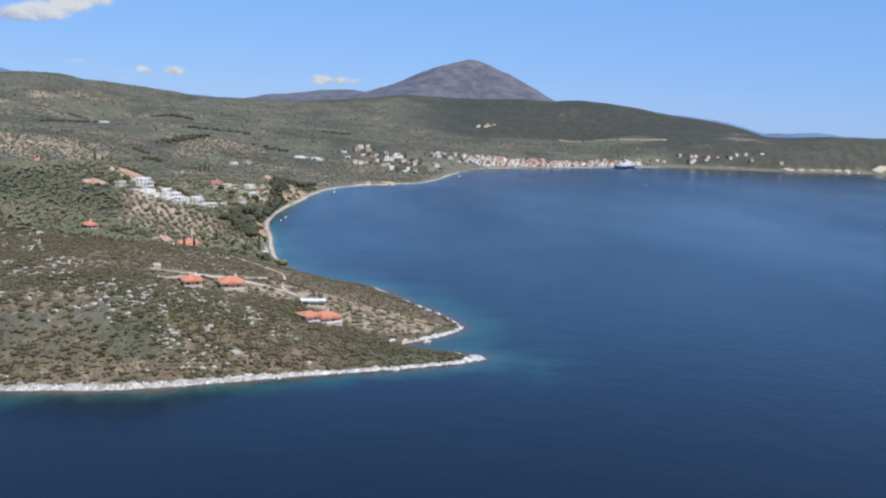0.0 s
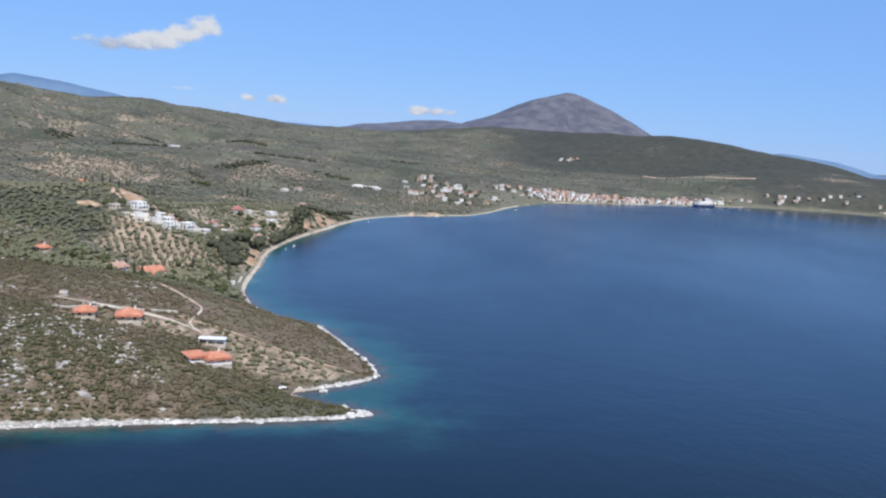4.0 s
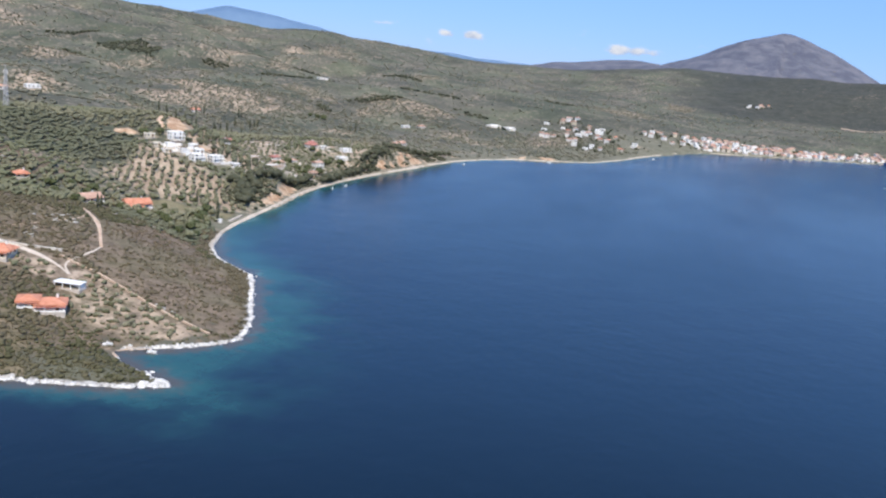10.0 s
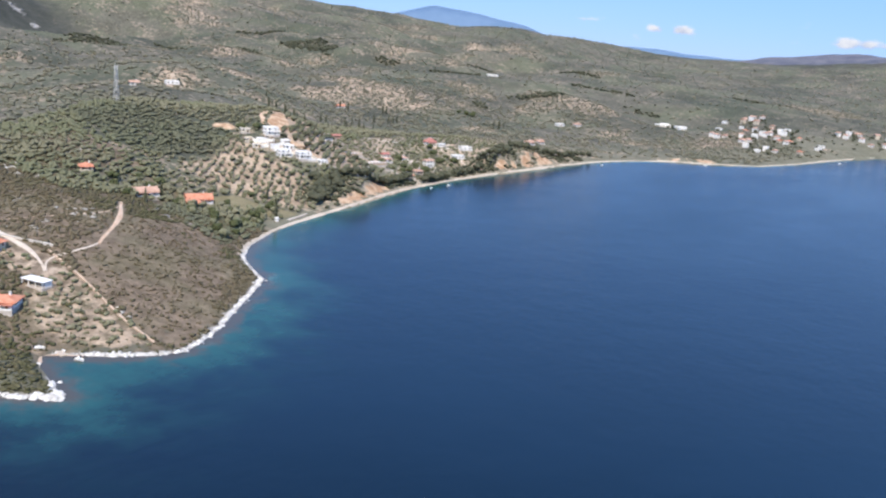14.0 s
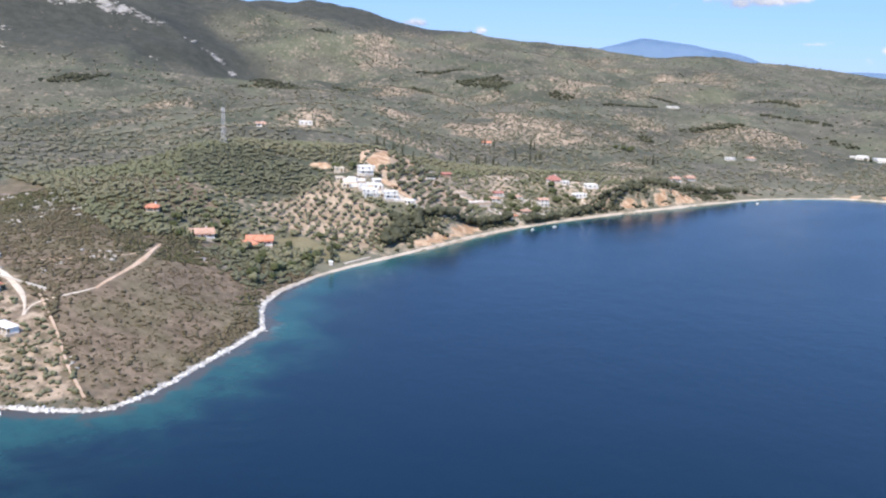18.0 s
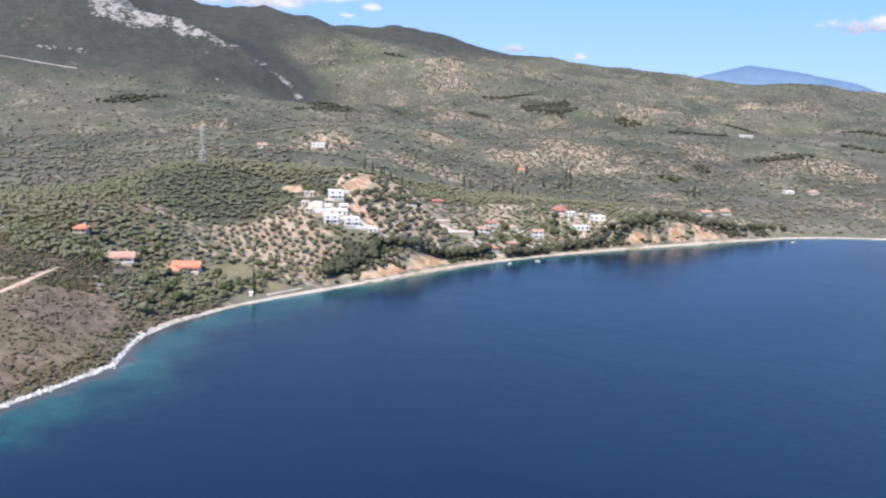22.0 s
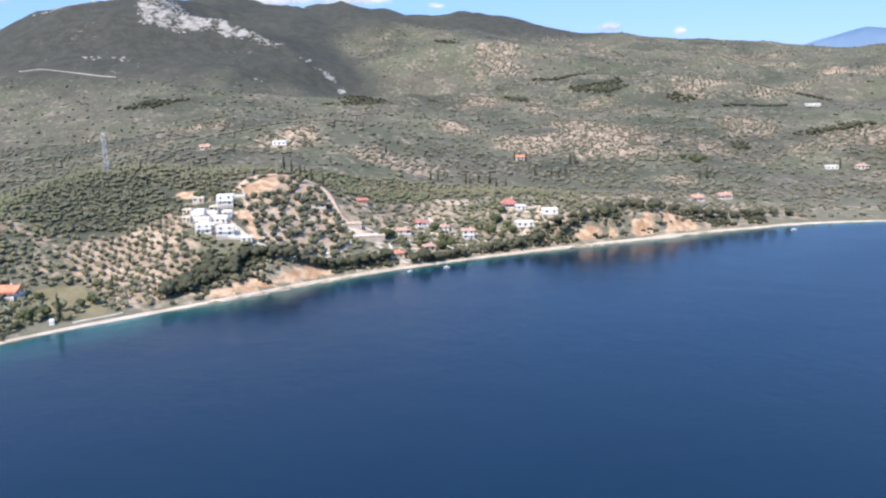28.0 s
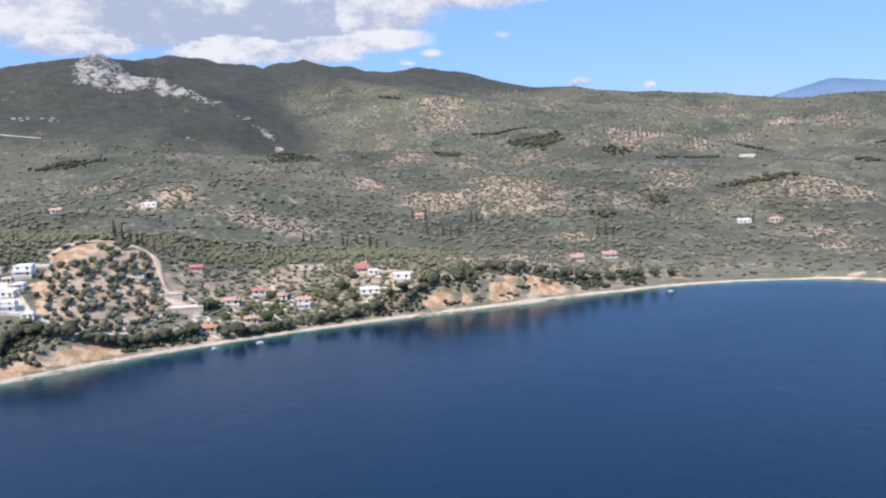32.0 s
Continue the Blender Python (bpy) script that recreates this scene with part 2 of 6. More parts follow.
STEEL = plain("galvanised_steel", (0.42, 0.43, 0.44), (0.55, 0.56, 0.57), 1.0, 0.5, 0.1, 0.6)
STONE = plain("white_limestone", (0.42, 0.40, 0.36), (0.80, 0.78, 0.73), 0.35, 0.9, 0.8, 0.0, 1.6)
CUT = plain("orange_dirt", (0.50, 0.335, 0.215), (0.68, 0.52, 0.385), 0.12, 0.95, 0.4, 0.0, 1.0)
PALE = plain("pale_pinkish_dirt", (0.50, 0.42, 0.33), (0.68, 0.59, 0.48), 0.12, 0.95, 0.4, 0.0, 1.0)
TRACK = plain("pale_dirt_track", (0.45, 0.33, 0.23), (0.60, 0.46, 0.34), 0.12, 0.95, 0.4, 0.0, 1.0)
GRAVEL = plain("pale_gravel", (0.46, 0.42, 0.36), (0.62, 0.58, 0.51), 0.12, 0.95, 0.4, 0.0, 1.0)
SAND = plain("shingle_beach", (0.46, 0.39, 0.305), (0.63, 0.545, 0.435), 0.08, 0.95, 0.4, 0.0, 1.2)

# ---- land and sea ----
# terrain begin
SHORE = np.array([
    (-900, 60), (-400, 200), (-250, 240), (-137, 268), (-105, 273), (-87, 279), (-70, 287), (-52, 295), (-33, 303), (-13, 311), (8, 321), (20, 331),
    (8, 335), (-3, 338), (-15, 344), (-10, 350), (0, 358), (8, 368), (13, 377), (10, 388), (2, 404), (-12, 425), (-20, 438), (-33, 457), (-54, 468)], float)
BAY = np.array([
    (-66, 476), (-80, 492), (-94, 520), (-103, 548), (-111, 582), (-119, 620), (-130, 660), (-137, 697), (-141.5, 745), (-142.5, 800), (-138.5, 870), (-138, 920),
    (-132, 1000), (-119, 1045), (-97, 1090), (-55, 1126), (-22, 1174), (0, 1252), (15, 1341), (47, 1470), (82, 1560), (180, 1645), (340, 1790),
    (500, 1915), (650, 1960), (786, 1965), (1000, 2060), (1500, 2150), (2600, 2250)], float)
COAST = np.vstack([SHORE, BAY])
HILLS = []


def hill(x, y, r, h):
    HILLS.append((x, y, r, h))


hill(-117, 442, 65, 10.6)
hill(-67, 370, 60, 14.0)
hill(-240, 613, 56, 6.3)
hill(-227, 648, 56, -5.3)
hill(-177, 636, 56, 18.6)
hill(-150, 575, 73, -3.8)
hill(-1014, 1613, 224, 51.8)
hill(-1184, 1573, 206, 24.5)
hill(-104, 1827, 428, 12.4)
hill(88, 2442, 442, -17.9)
hill(-131, 321, 60, 25.2)
hill(-88, 292, 60, 23.4)
hill(-204, 450, 102, 10.4)
hill(-31, 1430, 341, 13.1)
hill(-771, 1945, 364, 57.0)
hill(-1235, 896, 201, 2.8)
hill(-949, 698, 251, -16.9)
hill(-799, 734, 213, 35.5)
hill(-834, 1192, 190, 14.2)
hill(-840, 1369, 222, 6.4)
hill(-1260, 1309, 206, 52.2)
hill(-482, 825, 127, 26.7)
hill(-458, 1270, 188, 13.1)
hill(-583, 510, 192, -11.3)
hill(-1230, 627, 269, 67.0)
hill(-1430, 926, 176, 33.9)
hill(-878, 1088, 238, 16.9)
hill(-1476, 1234, 233, 39.1)
hill(-747, 1670, 207, -9.3)
hill(-368, 1124, 139, -2.0)
hill(-94, 346, 56, -20.1)
hill(-213, 817, 109, 9.8)
hill(-574, 1501, 222, 7.8)
hill(-154, 521, 65, -5.2)
hill(-531, 640, 143, -0.7)
hill(-436, 721, 120, 14.4)
hill(-209, 1379, 225, -20.0)
hill(-1257, 1049, 195, 14.4)
hill(-1819, 623, 345, 114.1)
hill(-1812, 803, 264, -15.5)
hill(-1656, 865, 264, 93.0)
hill(-2089, 1013, 343, 140.3)
hill(-2252, 1223, 456, 67.1)
hill(-2767, 1611, 483, 207.6)
hill(-2522, 1708, 553, 31.3)
hill(-1786, 1646, 386, 167.5)
hill(-1616, 1751, 264, -6.6)
hill(-1344, 1968, 260, 32.7)
hill(-1291, 2177, 195, 12.6)
hill(-1108, 2362, 344, 68.6)
hill(-1011, 2848, 371, 60.0)
hill(-823, 3126, 568, -42.8)
hill(-656, 3051, 432, 59.0)
hill(-550, 3962, 513, 78.3)
hill(-321, 3987, 460, 36.9)
hill(150, 4890, 401, 10.4)
hill(511, 2702, 372, 113.7)
hill(776, 2586, 290, 33.4)
hill(835, 2357, 241, -31.9)
hill(969, 2250, 290, 18.1)
hill(1131, 2229, 377, 66.3)
hill(-2300, 3860, 726, 50.6)
hill(-2000, 200, 561, 67.1)
hill(-600, 200, 309, 27.9)
hill(-1000, 300, 309, -2.8)
hill(-400, 350, 187, 0.8)
hill(0, 3300, 526, 59.3)
hill(400, 3600, 530, 34.5)
hill(800, 3200, 431, -20.4)
hill(1300, 3000, 591, 2.5)
hill(-100, 2900, 432, 67.4)
hill(-500, 2400, 456, -2.0)
hill(-1700, 3000, 652, 47.1)
hill(-2800, 3000, 726, 60.5)
hill(-3200, 1200, 711, 67.0)
hill(-20, 4300, 325, -10.2)
hill(-300, 4600, 401, 0.7)
hill(300, 4300, 456, 46.2)
hill(650, 4700, 401, 24.2)
hill(800, 4900, 585, 2.0)
hill(-350, 4800, 449, 30.6)
hill(-1000, 4500, 536, 4.7)
hill(-1400, 1700, 205, 18.0)
hill(-650, 850, 161, 11.8)
hill(-252, 676, 56, 24.0)
hill(-200, 690, 56, 2.2)
hill(-330, 620, 120, 15.9)
hill(-315, 580, 48, 10.3)
hill(-444, 728, 68, -13.2)
hill(-574, 1501, 106, -3.9)
hill(-157, 489, 43, -2.6)
hill(-178, 829, 53, 2.3)
hill(-838, 1189, 91, 6.7)
hill(-192, 963, 125, 6.9)
hill(-1279, 1059, 197, -12.1)
hill(-1023, 1604, 157, -58.5)
hill(-936, 1385, 111, -5.9)
hill(-362, 958, 152, -8.0)
hill(-301, 1068, 135, 6.1)
hill(-461, 1275, 102, -16.2)
hill(-759, 1186, 121, -24.8)
hill(-934, 1114, 123, -4.0)
hill(-567, 1035, 94, 10.6)
hill(-48, 349, 67, -1.9)
hill(-84, 362, 58, 5.0)
hill(-219, 1422, 127, -20.1)
hill(-516, 1297, 102, -3.3)
hill(-186, 780, 57, -8.8)
hill(-86, 2401, 270, 16.1)
hill(-760, 1763, 350, -6.5)
hill(-913, 1445, 74, 8.9)
hill(-1235, 1334, 179, -9.0)
hill(-970, 697, 167, 43.6)
hill(-853, 956, 81, -2.5)
hill(-400, 1137, 98, 8.1)
hill(-146, 862, 91, 7.9)
hill(-1049, 1667, 121, 34.3)
hill(-526, 1038, 48, 2.0)
hill(-362, 1579, 244, 12.2)
hill(-126, 1805, 376, 3.5)
hill(-848, 1115, 99, 10.7)
hill(-908, 982, 70, 5.1)
hill(-112, 1398, 123, 20.6)
hill(-884, 628, 127, -23.9)
hill(-796, 688, 200, -20.4)
hill(-457, 786, 68, -1.6)
hill(-773, 1475, 152, 10.7)
hill(-284, 554, 53, 0.8)
hill(-584, 693, 104, 10.1)
hill(-1672, 640, 209, 27.7)
hill(-1776, 957, 239, -17.3)
hill(-1981, 1356, 295, -23.8)
hill(-883, 1020, 81, -9.3)
hill(-1103, 640, 167, -19.9)
hill(-856, 1440, 101, 16.9)
hill(-830, 1356, 127, -7.7)
hill(-376, 1338, 81, -1.3)
hill(84, 2478, 340, -11.6)
hill(-778, 2205, 154, -15.9)
hill(-510, 508, 197, 6.1)
hill(-548, 575, 108, 2.6)
hill(-597, 656, 108, -5.1)
hill(-494, 701, 104, 3.2)
hill(-671, 1296, 141, -2.9)
hill(-609, 1416, 156, 16.8)
hill(-516, 1573, 177, -8.9)
hill(-279, 1330, 112, 13.4)
hill(-183, 1071, 135, -1.0)
hill(-236, 507, 68, 9.9)
hill(-200, 573, 72, -1.9)
hill(-159, 582, 77, 2.2)
hill(-197, 673, 46, -4.0)
hill(-259, 758, 88, -2.8)
hill(-263, 811, 60, 4.5)
hill(-399, 1096, 88, -5.2)
hill(-294, 599, 53, 0.9)
hill(-1336, 930, 162, 6.7)
hill(-1167, 656, 225, -16.9)
hill(-1367, 1253, 246, -13.3)
hill(-1428, 1493, 252, 29.5)
hill(-1203, 1424, 178, 28.1)
hill(-1222, 1578, 178, -37.2)
hill(-1152, 1647, 121, 40.2)
hill(-872, 2110, 187, 34.7)
hill(-715, 2151, 187, -22.5)
hill(-655, 1174, 121, 5.6)
hill(-571, 1228, 114, 5.7)
hill(-388, 1225, 79, -16.5)
hill(-273, 2259, 420, 13.8)
hill(-7, 1804, 384, 1.8)
hill(311, 1907, 384, -21.1)
hill(-164, 1199, 185, -9.6)
hill(-546, 949, 105, -12.1)
hill(-404, 821, 72, -3.3)
hill(-475, 1097, 88, -0.9)
hill(-325, 1197, 94, -1.1)
hill(-205, 932, 105, 1.1)
hill(-486, 1049, 56, -6.3)
hill(-400, 685, 109, 4.0)
hill(-341, 828, 92, -6.8)
hill(377, 2159, 299, 40.0)
hill(-73, 1418, 80, -8.2)
hill(-119, 284, 98, -7.0)
hill(-90, 309, 61, -2.4)
hill(-1560, 840, 175, 5.0)
hill(-1650, 760, 140, 16.3)
hill(-1500, 700, 186, 24.9)
hill(-1850, 780, 231, -2.2)
hill(-1700, 1150, 239, 36.6)
hill(-2000, 1100, 306, 26.7)
hill(-1600, 1400, 225, 23.4)
hill(-1750, 1300, 207, 13.6)
hill(-1500, 1700, 252, -33.7)
hill(-1350, 1850, 244, 48.1)
hill(-1250, 2000, 335, -5.6)
hill(-1100, 2250, 308, 7.6)
hill(-950, 2450, 288, -1.6)
hill(250, 4850, 402, -1.6)
hill(500, 4800, 420, 7.1)
hill(-100, 4850, 420, 36.0)
hill(500, 2500, 257, -31.4)
hill(700, 2600, 257, -31.7)
hill(900, 2500, 257, 21.4)
hill(1100, 2400, 257, -82.6)
hill(1300, 2350, 420, 12.8)
hill(350, 2350, 244, -30.3)
hill(-400, 3500, 420, -45.4)
hill(700, 2300, 325, 39.8)
hill(-1450, 1050, 197, 7.3)
hill(-1300, 800, 225, 16.5)
hill(760, 2250, 110, -4.3)
hill(830, 2180, 100, -3.9)
hill(980, 2200, 110, 12.8)
hill(1060, 2230, 120, 4.1)
hill(1150, 2280, 130, 24.8)
hill(1260, 2330, 150, 22.7)
hill(600, 2450, 130, -6.2)
hill(500, 2450, 130, -3.9)
hill(400, 2500, 150, 2.5)
hill(420, 4860, 160, 9.6)
hill(330, 4870, 120, 11.5)
hill(520, 4830, 160, 10.2)


KNOBS = []


def knob(x, y, r, h):
    """A low rise between the groves."""
    KNOBS.append((x, y, r, h))


knob(-470, 1035, 62, 9)
knob(-468, 1122, 62, 9)
knob(-755, 1170, 66, 15)
knob(-872, 1152, 70, 12)
knob(-456, 1250, 78, 15)
knob(-345, 1251, 46, 9)
knob(-980, 1537, 70, 16)
knob(-1000, 1720, 95, 14)
knob(-700, 1535, 90, 13)
knob(-674, 1271, 46, 9)
knob(-740, 1739, 62, 12)
knob(-1310, 1690, 105, 4)
knob(-1280, 1395, 115, 10)
knob(-368, 1351, 50, 8)
knob(-478, 770, 66, 9)
knob(-370, 795, 44, 7)
knob(-420, 616, 46, 6)
knob(-905, 1010, 78, 12)
knob(-622, 668, 58, 9)
knob(-764, 590, 80, 9)
knob(-748, 724, 60, 9)
knob(-362, 718, 46, 5)
knob(-390, 660, 46, 5)
knob(-650, 583, 52, 6)
knob(-306, 1357, 70, 9)
knob(-433, 1469, 60, 9)
knob(-660, 1807, 72, 10)
knob(-852, 1570, 82, 14)
knob(-250, 1560, 60, 8)
knob(-150, 1700, 70, 9)
knob(-60, 1610, 50, 7)
knob(-330, 1720, 70, 10)
knob(-500, 1640, 60, 9)


def edge_distance(x, y, line):
    best = np.full(x.shape, 1e18)
    for (ax, ay), (bx, by) in zip(line[:-1], line[1:]):
        dx, dy = bx - ax, by - ay
        u = np.clip(((x - ax) * dx + (y - ay) * dy) / (dx * dx + dy * dy), 0, 1)
        best = np.minimum(best, (x - ax - u * dx) ** 2 + (y - ay - u * dy) ** 2)
    return np.sqrt(best)


def inside(x, y, poly):
    hit = np.zeros(x.shape, bool)
    for (ax, ay), (bx, by) in zip(poly, np.roll(poly, -1, 0)):
        if ay != by:
            hit ^= ((ay > y) != (by > y)) & (x < (bx - ax) * (y - ay) / (by - ay) + ax)
    return hit


def inland(x, y):
    """Metres from the shoreline, positive on land."""
    shell = np.vstack([COAST, [(2600, 9000), (-9000, 9000), (-9000, 60)]])
    return np.where(inside(x, y, shell), 1, -1) * edge_distance(x, y, COAST)


def patch(x, y, points, soft=6.0):
    """1 inside a polygon, fading to 0 over soft metres round its edge."""
    poly = np.array(points, float)
    d = np.where(inside(x, y, poly), 1, -1) * edge_distance(x, y, np.vstack([poly, poly[:1]]))
    return np.clip(d / soft + 0.5, 0, 1)


def oval(x, y, cx, cy, rx, ry, turn=0.0):
    c, s = math.cos(radians(turn)), math.sin(radians(turn))
    u, v = ((x - cx) * c + (y - cy) * s) / rx, (-(x - cx) * s + (y - cy) * c) / ry
    return np.clip(1.5 - 1.0 * np.sqrt(u * u + v * v), 0, 1)


def lattice(i, j, seed):
    h = (i * 374761393 + j * 668265263 + seed * 974634777) & 0x7FFFFFFF
    h = ((h ^ (h >> 13)) * 1274126177) & 0x7FFFFFFF
    return ((h ^ (h >> 16)) & 0xFFFF) / 65535.0


def rough(x, y, size, octaves=4, seed=1):
    """Value noise, about -1 to 1, whose largest lumps are size metres wide."""
    total, amp, norm = 0.0, 1.0, 0.0
    for o in range(octaves):
        u, v = x / size + 57.3 * o, y / size + 91.7 * o
        i, j = np.floor(u).astype(np.int64), np.floor(v).astype(np.int64)
        fu, fv = u - i, v - j
        fu, fv = fu * fu * (3 - 2 * fu), fv * fv * (3 - 2 * fv)
        a = lattice(i, j, seed + o) * (1 - fu) + lattice(i + 1, j, seed + o) * fu
        b = lattice(i, j + 1, seed + o) * (1 - fu) + lattice(i + 1, j + 1, seed + o) * fu
        total = total + amp * (2 * (a * (1 - fv) + b * fv) - 1)
        norm, amp, size = norm + amp, amp * 0.5, size * 0.5
    return total / norm * 1.6


# stretches of steep orange bank behind the beach
BANKS = [(-131, 651, 19, 4.8), (-124, 618, 9, 3.5), (-141, 832, 24, 5.5), (-139, 884, 30, 6.5), (-70, 1112, 30, 2.0)]


def bank(x, y):
    """How much of a cut bank there is behind the shore here, in metres of height."""
    return sum(h * np.exp(-(((x - cx) ** 2 + (y - cy) ** 2) / (r * 1.25) ** 2) ** 2) for cx, cy, r, h in BANKS)


def peak(x, y):
    """The broad cone that stands behind the town."""
    dx, dy = x - 150, y - 4890
    r = np.maximum(np.hypot(dx, dy) - 22, 0) / np.where(dx < 0, 690, 600)
    g = rough(x, y, 240, 4, 77)
    return 272 * np.clip(1 - (r * (1 + 0.08 * g)) ** np.where(dx < 0, 0.98, 0.92), 0, 1) + 10 * g * np.exp(-r * r * 2)


def height(x, y):
    d = inland(x, y)
    p = np.maximum(d, 0)
    z = 1.2 * (1 - np.exp(-p / 5)) + 0.05 * p / (1 + p / 2500)
    rise = 1 - np.exp(-p / 35)
    total = sum(h * np.exp(-((x - cx) ** 2 + (y - cy) ** 2) / (r * r)) for cx, cy, r, h in HILLS)
    z = z + rise * (total + sum(h * np.exp(-((x - cx) ** 2 + (y - cy) ** 2) / (r * r)) for cx, cy, r, h in KNOBS))
    away = np.clip((p - 250) / 700, 0, 1)
    z = z + rise * (rough(x, y, 60, 3, 5) * 1.0 + away * (rough(x, y, 330, 4, 9) * (5 + 0.035 * np.clip(z, 0, 300)) + 11 * (np.abs(rough(x, y, 260, 3, 14)) - 0.38) + np.clip((2400 - y) / 600, 0, 1) * (24 * (0.30 - np.abs(rough(x, y, 230, 2, 18))) + 5 * rough(x, y, 90, 2, 19))))
    z = np.maximum(z + peak(x, y), 1.6 * (1 - np.exp(-p / 6)) + 0.012 * np.minimum(p, 200))
    b = bank(x, y)
    step = np.clip((p - 7 + 1.6 * rough(x, y, 9, 2, 3)) / 7, 0, 1)
    z = np.where(b > 0.3, np.maximum(z, 1.0) + b * step * step * (3 - 2 * step) * np.exp(-np.maximum(p - 16, 0) / 55), z)
    return np.where(d > 0, z, np.maximum(d * 0.16, -14))
# terrain end


def mesh_object(name, verts, faces, material=None, parent=None, smooth=True, layers=None):
    """One mesh object from arrays of vertices and of equal-sided faces."""
    me = bpy.data.meshes.new(name)
    verts, faces = np.asarray(verts, np.float32), np.asarray(faces, np.int32)
    k = faces.shape[1]
    me.vertices.add(len(verts))
    me.vertices.foreach_set("co", verts.ravel())
    me.loops.add(faces.size)
    me.loops.foreach_set("vertex_index", faces.ravel())
    me.polygons.add(len(faces))
    me.polygons.foreach_set("loop_start", np.arange(0, faces.size, k, dtype=np.int32))
    me.polygons.foreach_set("use_smooth", np.full(len(faces), smooth))
    for key, values in (layers or {}).items():
        a = me.attributes.new(key, "FLOAT", "POINT")
        a.data.foreach_set("value", np.asarray(values, np.float32))
    me.update(calc_edges=True)
    if material:
        me.materials.append(material)
    ob = new(name, me)
    ob.parent = parent
    return ob


def lines(*spans):
    """Grid lines: (start, end, step) one after the other."""
    out = [np.arange(a, b, s) for a, b, s in spans]
    return np.append(np.concatenate(out), spans[-1][1])


def sheet(xs, ys):
    X, Y = np.meshgrid(xs, ys)
    nx, ny = len(xs), len(ys)
    i = (np.arange(ny - 1)[:, None] * nx + np.arange(nx - 1)[None, :]).ravel()
    return X.ravel(), Y.ravel(), np.stack([i, i + 1, i + 1 + nx, i + nx], 1)


# land cover, as polygons on the plan
HEAD_FIELD = [(-114, 428), (-103, 447), (-100, 500), (-86, 486), (-36, 452), (-12, 420), (6, 388), (-8, 380), (-42, 379), (-76, 392), (-88, 418)]
UPPER_FIELD = [(-118, 360), (-104, 376), (-80, 388), (-90, 418), (-116, 430), (-150, 436), (-165, 400), (-150, 372)]
PLOT = [(-116, 357), (-103, 372), (-74, 383), (-40, 380), (6, 373), (-2, 362), (-18, 350), (-34, 352), (-62, 366), (-96, 358)]
FOREST = [(-318, 548), (-300, 580), (-284, 600), (-258, 613), (-235, 611), (-219, 598), (-212, 580), (-211, 557), (-220, 542), (-241, 532), (-277, 533)]
SLOPE = [(-207, 548), (-210, 575), (-236, 606), (-214, 614), (-185, 609), (-162, 612), (-145, 602), (-122, 588), (-119, 568), (-142, 563), (-168, 551), (-188, 546)]
MEADOW = [(-158, 531), (-161, 544), (-157, 554), (-132, 557), (-115, 563), (-111, 545), (-126, 533)]
KNOLL = [(-206, 640), (-232, 652), (-252, 676), (-258, 694), (-228, 704), (-196, 698), (-166, 694), (-153, 678), (-153, 655), (-163, 640)]
TERRACE = [(-222, 612), (-226, 640), (-196, 644), (-168, 640), (-166, 624), (-196, 612)]
VILLAGE = [(-250, 720), (-150, 705), (-150, 850), (-205, 862), (-260, 800)]


# open groves on dry soil: place, half widths, turn and how bare the ground is
GROVES = []


def grove(x, y, rx, ry, turn, dry):
    GROVES.append((x, y, rx, ry, turn, dry))


grove(-1184, 1353, 71, 83, 63, 0.70)
grove(-1263, 1640, 34, 80, 56, 0.75)
grove(-928, 1503, 44, 75, 54, 0.95)
grove(-782, 1575, 100, 130, 48, 0.80)
grove(-1069, 1811, 110, 120, 48, 0.75)
grove(-815, 1821, 30, 90, 42, 1.00)
grove(-743, 1873, 50, 100, 39, 0.80)
grove(-898, 1157, 45, 95, 65, 0.85)
grove(-811, 1207, 29, 80, 61, 1.05)
grove(-494, 1086, 88, 72, 59, 0.85)
grove(-686, 1274, 40, 70, 56, 0.60)
grove(-498, 1302, 34, 70, 49, 0.85)
grove(-361, 1266, 24, 45, 45, 0.85)
grove(-385, 1359, 36, 60, 42, 0.75)
grove(-316, 1352, 40, 75, 39, 0.75)
grove(-224, 940, 24, 50, 57, 0.75)
grove(-178, 1198, 22, 40, 38, 0.80)
grove(-560, 790, 30, 70, 78, 0.70)
grove(-462, 740, 30, 30, 81, 0.90)
grove(-902, 1022, 42, 75, 71, 0.70)
grove(-390, 816, 58, 28, 73, 0.85)
grove(-820, 600, 30, 60, 91, 0.90)
grove(-442, 650, 80, 45, 86, 0.60)
grove(-300, 1036, 16, 20, 54, 0.95)
grove(-131, 1835, 70, 90, 8, 0.85)
grove(-43, 2277, 50, 80, 5, 0.70)
grove(-429, 1163, 40, 45, 33, 0.60)
grove(-798, 1313, 40, 40, 37, 0.60)
grove(-232, 524, 28, 14, 40, 0.75)
grove(-120, 1400, 40, 40, 10, 0.60)
grove(-640, 640, 50, 30, 80, 0.60)
grove(-720, 690, 50, 26, 80, 0.60)
grove(-110, 1260, 40, 50, 20, 0.55)


